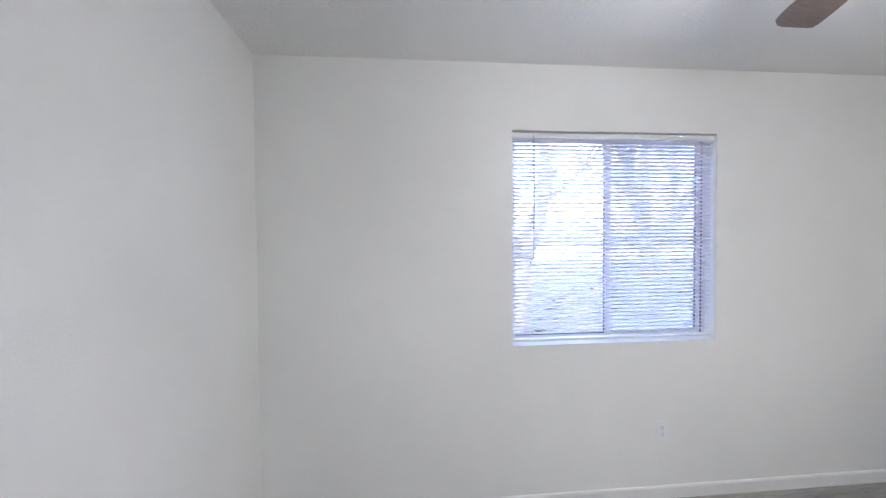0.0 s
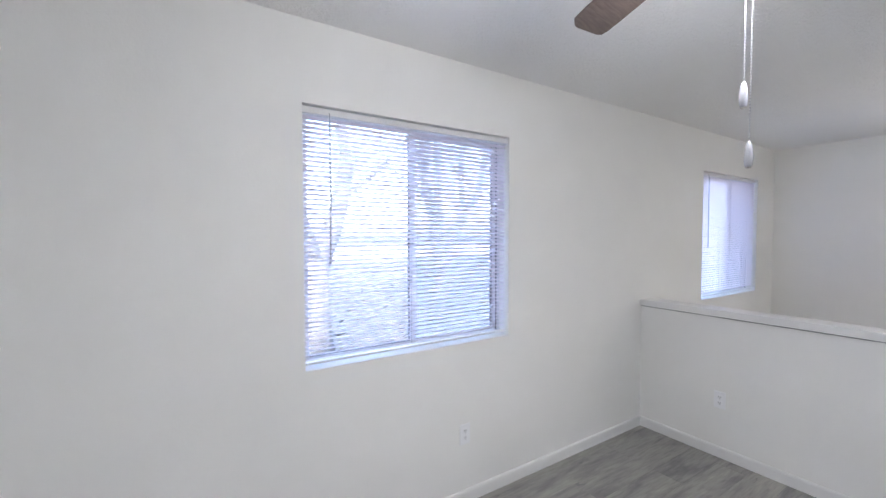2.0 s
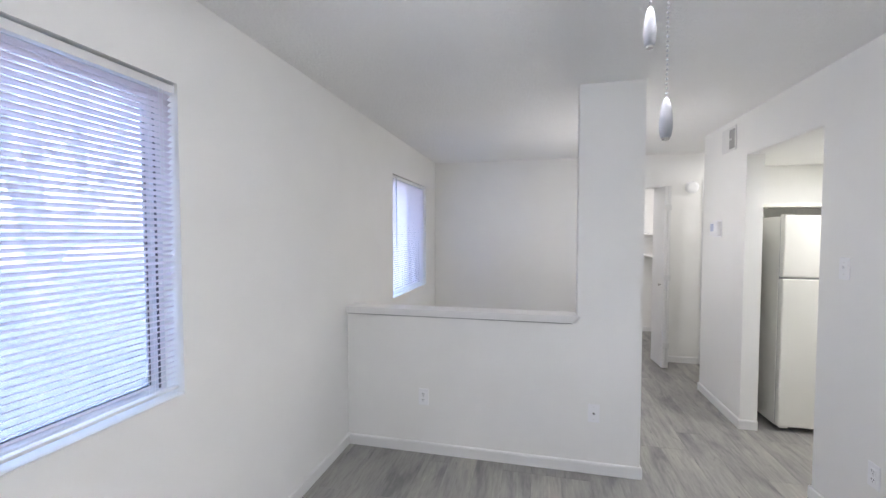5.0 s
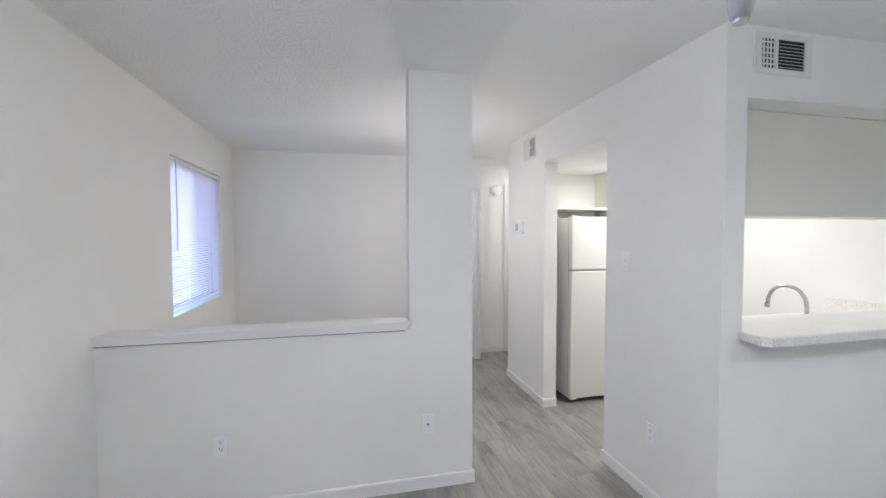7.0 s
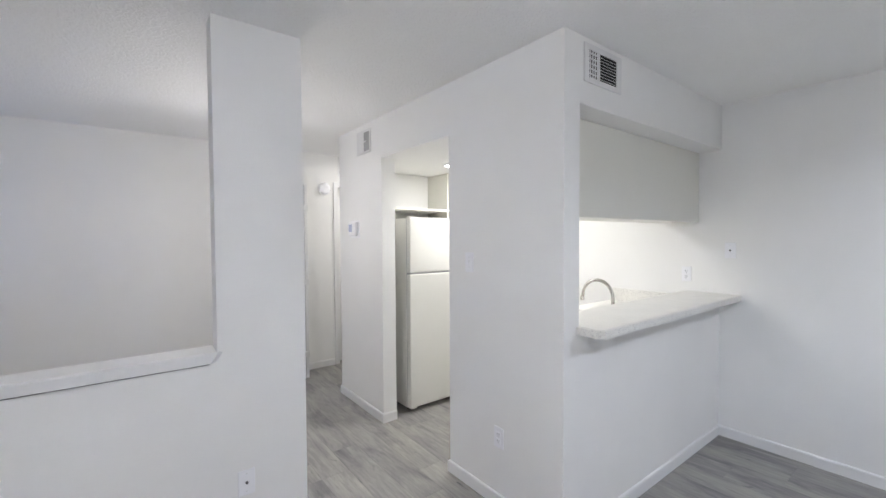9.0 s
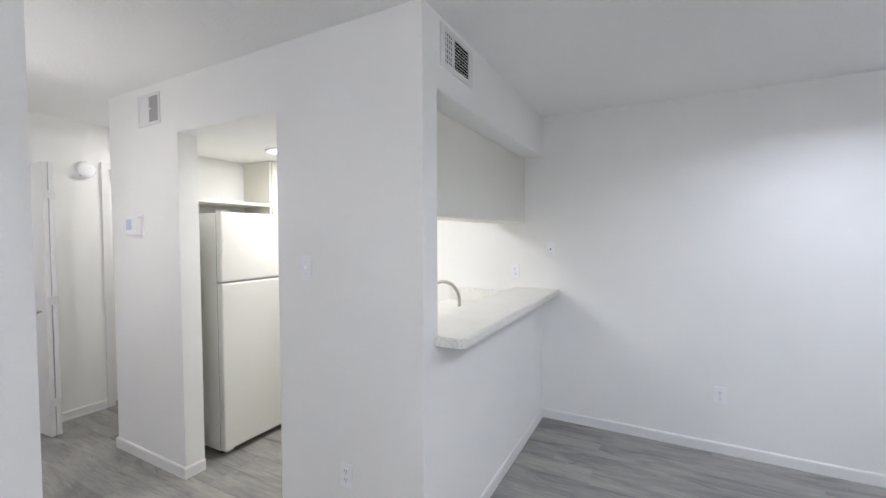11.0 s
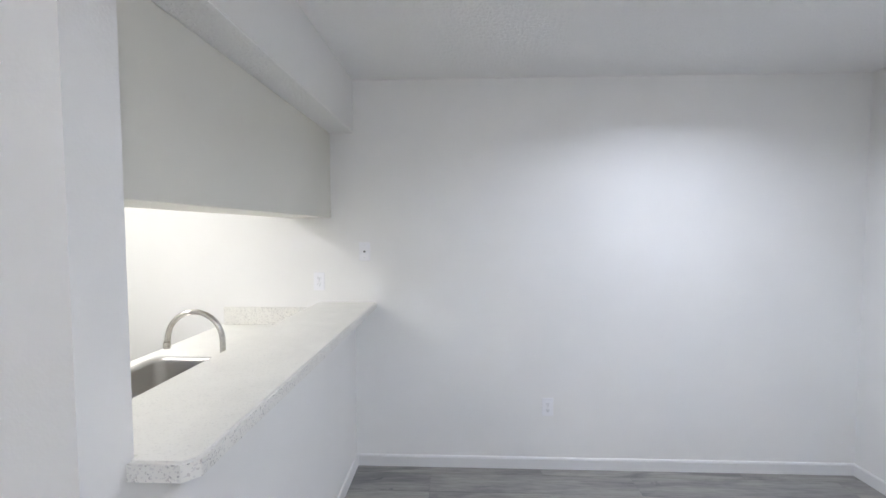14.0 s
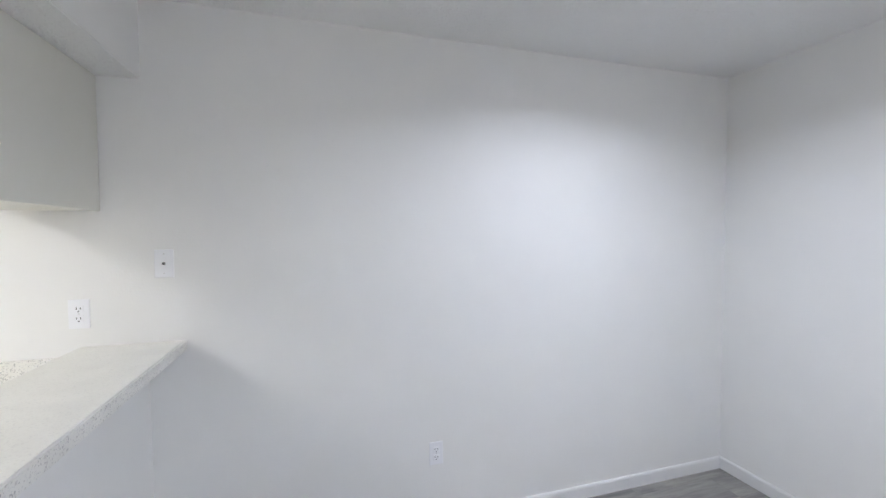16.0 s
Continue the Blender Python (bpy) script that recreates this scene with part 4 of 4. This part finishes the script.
def stove():
    w, d, h = 0.745, 0.63, 0.905
    s = thing("stove", facing(4.172, -1.608 - w / 2, 0.0, -1, 0), "off-white electric stove with black control knobs", "stove")
    part("body", box(-w / 2, w / 2, 0.03, d, 0.03, h - 0.03, 0.004), STOVE_ENAMEL, s)
    part("cooktop", box(-w / 2 - 0.002, w / 2 + 0.002, -0.005, d, h - 0.03, h, 0.008, 3), STOVE_ENAMEL, s)
    panel = part("control_panel", box(-w / 2, w / 2, -0.004, 0.03, h - 0.14, h - 0.034, 0.006), STOVE_ENAMEL, s)
    for i in range(5):
        x = -w / 2 + 0.05 + i * (w - 0.10) / 4
        k = part("knob", lathe(((0.0, 0.0), (0.022, 0.0), (0.019, 0.018), (0.016, 0.021), (0.0, 0.022)), 18, pose(x, -0.004, h - 0.088, 90)), BLACK, panel, "black control knob")
    door = part("oven_door", box(-w / 2 + 0.004, w / 2 - 0.004, -0.012, 0.029, 0.2, h - 0.15, 0.006), STOVE_ENAMEL, s)
    part("handle", tube([(-w / 2 + 0.06, -0.01, h - 0.185), (-w / 2 + 0.065, -0.05, h - 0.185), (w / 2 - 0.065, -0.05, h - 0.185), (w / 2 - 0.06, -0.01, h - 0.185)], 0.010, 10), STOVE_ENAMEL, door)
    part("oven_window", box(-w / 2 + 0.12, w / 2 - 0.12, -0.0145, -0.011, 0.36, 0.60, 0.001), BLACK, door)
    part("drawer", box(-w / 2 + 0.004, w / 2 - 0.004, -0.008, 0.029, 0.04, 0.19, 0.006), STOVE_ENAMEL, s)
    for x, y, r in ((-0.18, 0.16, 0.075), (0.18, 0.16, 0.095), (-0.18, 0.42, 0.095), (0.18, 0.42, 0.075)):
        part("burner", lathe(((0.0, h + 0.001), (r + 0.012, h + 0.001), (r, h + 0.008), (0.0, h + 0.008)), 24, pose(x, y, 0)), BLACK, s)
    for sx in (-1, 1):
        for y in (0.08, d - 0.06):
            part("foot", lathe(((0.0, 0.0), (0.018, 0.0), (0.018, 0.03), (0.0, 0.03)), 12, pose(sx * (w / 2 - 0.05), y, 0)), RUBBER, s)
    return s


stove()


# ---- hall and closet ----
def bifold_door():
    d = thing("bifold_door", pose(EAST + 0.045, CLOSET_S + 0.016, 0.012), "white flush bifold closet door folded open", "door")
    h, wl = 2.03, 0.365
    # hinge joint stands out into the hall
    def leaf(pivot, ang, name):
        bm = box(0, wl, -0.015, 0.015, 0, h, 0.002)
        bm.transform(Matrix.Translation(pivot) @ Matrix.Rotation(radians(ang), 4, "Z"))
        return part(name, bm, DOORPAINT, d)
    jx, jy = -0.345, -0.010
    a = leaf((jx, jy + 0.018, 0), 3.5, "leaf")
    b = leaf((jx, jy - 0.0165, 0), -6, "leaf")
    for z in (0.22, 0.98, 1.76):
        part("hinge", box(jx - 0.002, jx + 0.002, jy - 0.038, jy + 0.030, z, z + 0.062, 0.001), HINGE, a)
    part("knob", lathe(((0.0, 0.0), (0.008, 0.0), (0.007, 0.014), (0.014, 0.022), (0.012, 0.030), (0.0, 0.033)), 16,
                       Matrix.Translation((jx + 0.075, jy + 0.034, 0.93)) @ pose(0, 0, 0, -90)), NICKEL, a, "small metal knob")
    return d


bifold_door()
bmm = box(EAST + 0.03, EAST + 0.065, CLOSET_S + 0.01, CLOSET_N - 0.01, 2.046, 2.0595)
tagged(link_mesh("trim_bifold_track", bmm, HINGE), "metal bifold track in the closet head", "door track", "", "structure")

for z in (1.50, 1.185):
    s = thing("closet_shelf", pose(6.8, -0.62, z), "white painted closet shelf on wall cleats", "shelf", "closet shelves")
    part("board", box(-0.55, 0.639, -0.129, 0.11, 0.0, 0.018, 0.002), TRIM, s)
    part("cleat", box(0.620, 0.639, -0.10, 0.24, -0.052, -0.001, 0.002), TRIM, s)
    part("cleat", box(-0.55, 0.619, -0.129, -0.11, -0.052, -0.001, 0.002), TRIM, s)

bm = bmesh.new()
for b in ((EAST - 0.016, EAST - 0.0005, -0.865, -0.808, 0, 2.13), (EAST - 0.016, EAST - 0.0005, -1.67, -1.615, 0, 2.13), (EAST - 0.016, EAST - 0.0005, -1.615, -0.865, 2.075, 2.13)):
    add_box(bm, *b, 0.003)
tagged(link_mesh("trim_door_casing", bm, TRIM), "white painted door casing on the hall wall", "door casing", "", "structure")


# ---- outdoors ----
gm = box(-400, 400, -400, 500, -0.4, -0.15)
tagged(link_mesh("ground", gm, EARTH), "leaf-strewn brown ground outside the windows", "ground", "", "structure")
rm = box(-200, 200, 27, 60, -0.149, -0.13)
tagged(link_mesh("road", rm, PALE), "pale concrete road beyond the trees", "road", "", "structure")


def tree(x, y, seed, trunk_r, forks, label):
    t = thing("tree", pose(x, y, -0.16), label, "tree", "bare trees")
    rnd = random.Random(seed)
    trunk, crown = bmesh.new(), bmesh.new()

    def limb(bm, p, d, length, r, level):
        pts, radii = [p.copy()], [r]
        n = 5
        for i in range(n):
            d = (d + Vector((rnd.uniform(-1, 1), rnd.uniform(-1, 1), rnd.uniform(-0.4, 0.9))) * 0.13).normalized()
            p = p + d * length / n
            pts.append(p.copy())
            radii.append(r * (1 - 0.34 * (i + 1) / n))
        add_tube(bm, pts, radii, 10 if level == 0 else (7 if level < 3 else 4))
        if level >= 4:
            return
        kids = 2 if level < 2 else 3
        for k in range(kids):
            at = pts[-1] if k == 0 else pts[rnd.randint(2, n - 1)]
            nd = (d + Vector((rnd.uniform(-1, 1), rnd.uniform(-1, 1), rnd.uniform(-0.1, 0.7))) * 0.62).normalized()
            limb(crown, at, nd, length * rnd.uniform(0.62, 0.82), radii[-1] * rnd.uniform(0.7, 0.95), level + 1)
    base = Vector((0, 0, 0))
    add_tube(trunk, [base, base + Vector((0.03, 0, 0.35)), base + Vector((0.05, 0.02, 1.35))], [trunk_r * 1.4, trunk_r * 1.0, trunk_r * 0.82], 14)
    for dx, dy, dz, rr in forks:
        limb(crown, Vector((0.05, 0.02, 1.15)), Vector((dx, dy, dz)).normalized(), 1.9, trunk_r * rr, 1)
    part("trunk", trunk, BARK, t, smooth=True)
    part("crown", crown, BARK, t, smooth=True)
    return t


tree(1.72, 6.0, 3, 0.23, ((0.55, 0.2, 1.0, 0.7), (-0.35, 0.1, 1.0, 0.75)), "bare pale-barked tree with a forked trunk near the window")
tree(5.2, 8.3, 5, 0.22, ((-0.28, 0, 1.0, 0.7), (0.10, 0.2, 1.0, 0.65), (0.62, 0.0, 1.0, 0.7)), "bare pale-barked tree with three rising limbs")
tree(-3.5, 15.0, 9, 0.2, ((0.3, 0, 1.0, 0.7), (-0.4, 0.2, 1.0, 0.7)), "bare tree farther off across the yard")


def litter():
    rnd = random.Random(11)
    verts, faces = [], []
    for _ in range(2600):
        y = OUT + 0.4 + 9 * rnd.random() ** 1.6
        x = rnd.uniform(-2.5, 9)
        z = -0.145 + rnd.random() ** 3 * 0.22
        a, t, s = rnd.uniform(0, 6.28), rnd.uniform(-0.9, 0.9), rnd.uniform(0.03, 0.10)
        ux, uy = math.cos(a) * s, math.sin(a) * s
        vx, vy, vz = -math.sin(a) * s * 0.5 * math.cos(t), math.cos(a) * s * 0.5 * math.cos(t), s * 0.5 * math.sin(t)
        k = len(verts)
        verts += [(x - ux, y - uy, z), (x + vx, y + vy, z + vz + 0.01), (x + ux, y + uy, z + 0.01), (x - vx, y - vy, z - vz)]
        faces.append((k, k + 1, k + 2, k + 3))
    me = bpy.data.meshes.new("ground_cover")
    me.from_pydata(verts, [], faces)
    me.materials.append(LEAF)
    return tagged(new("ground_cover", me), "dry leaves and low plants on the ground", "ground cover", "", "stuff")


litter()


# ---- floor of planks ----
FX0, FX1, FY0, FY1 = WEST - 0.1, CLOSET_BACK + 0.08, SOUTH - 0.1, NORTH + 0.1
floor = structure("floor", [(WEST - 0.12, CLOSET_BACK + 0.1, SOUTH - 0.12, OUT, -0.149, -0.006)], plain("subfloor", (0.10, 0.10, 0.10), 0.9), "grey wood-look vinyl plank floor", "floor")
PW, PL = 0.178, 1.22


def plank_mesh(length, width):
    bm = box(0, length - 0.0008, 0, width - 0.0008, -0.0058, 0.0)
    bmesh.ops.bevel(bm, geom=[e for e in bm.edges if all(v.co.z > -0.001 for v in e.verts)], offset=0.0007, segments=1, affect="EDGES")
    me = bpy.data.meshes.new("plank")
    bm.to_mesh(me)
    bm.free()
    me.materials.append(PLANK)
    return me


meshes = {}
rnd = random.Random(21)
y = FY0
while y < FY1 - 0.01:
    w = min(PW, FY1 - y)
    x = FX0 - rnd.choice((0.15, 0.42, 0.70, 0.95))
    while x < FX1 - 0.01:
        a, b = max(x, FX0), min(x + PL, FX1)
        if b - a > 0.02:
            key = (round(b - a, 4), round(w, 4))
            if key not in meshes:
                meshes[key] = plank_mesh(*key)
            p = new("plank", meshes[key])
            p.parent = floor
            p.matrix_basis = pose(a, y, 0.0)
        x += PL
    y += PW
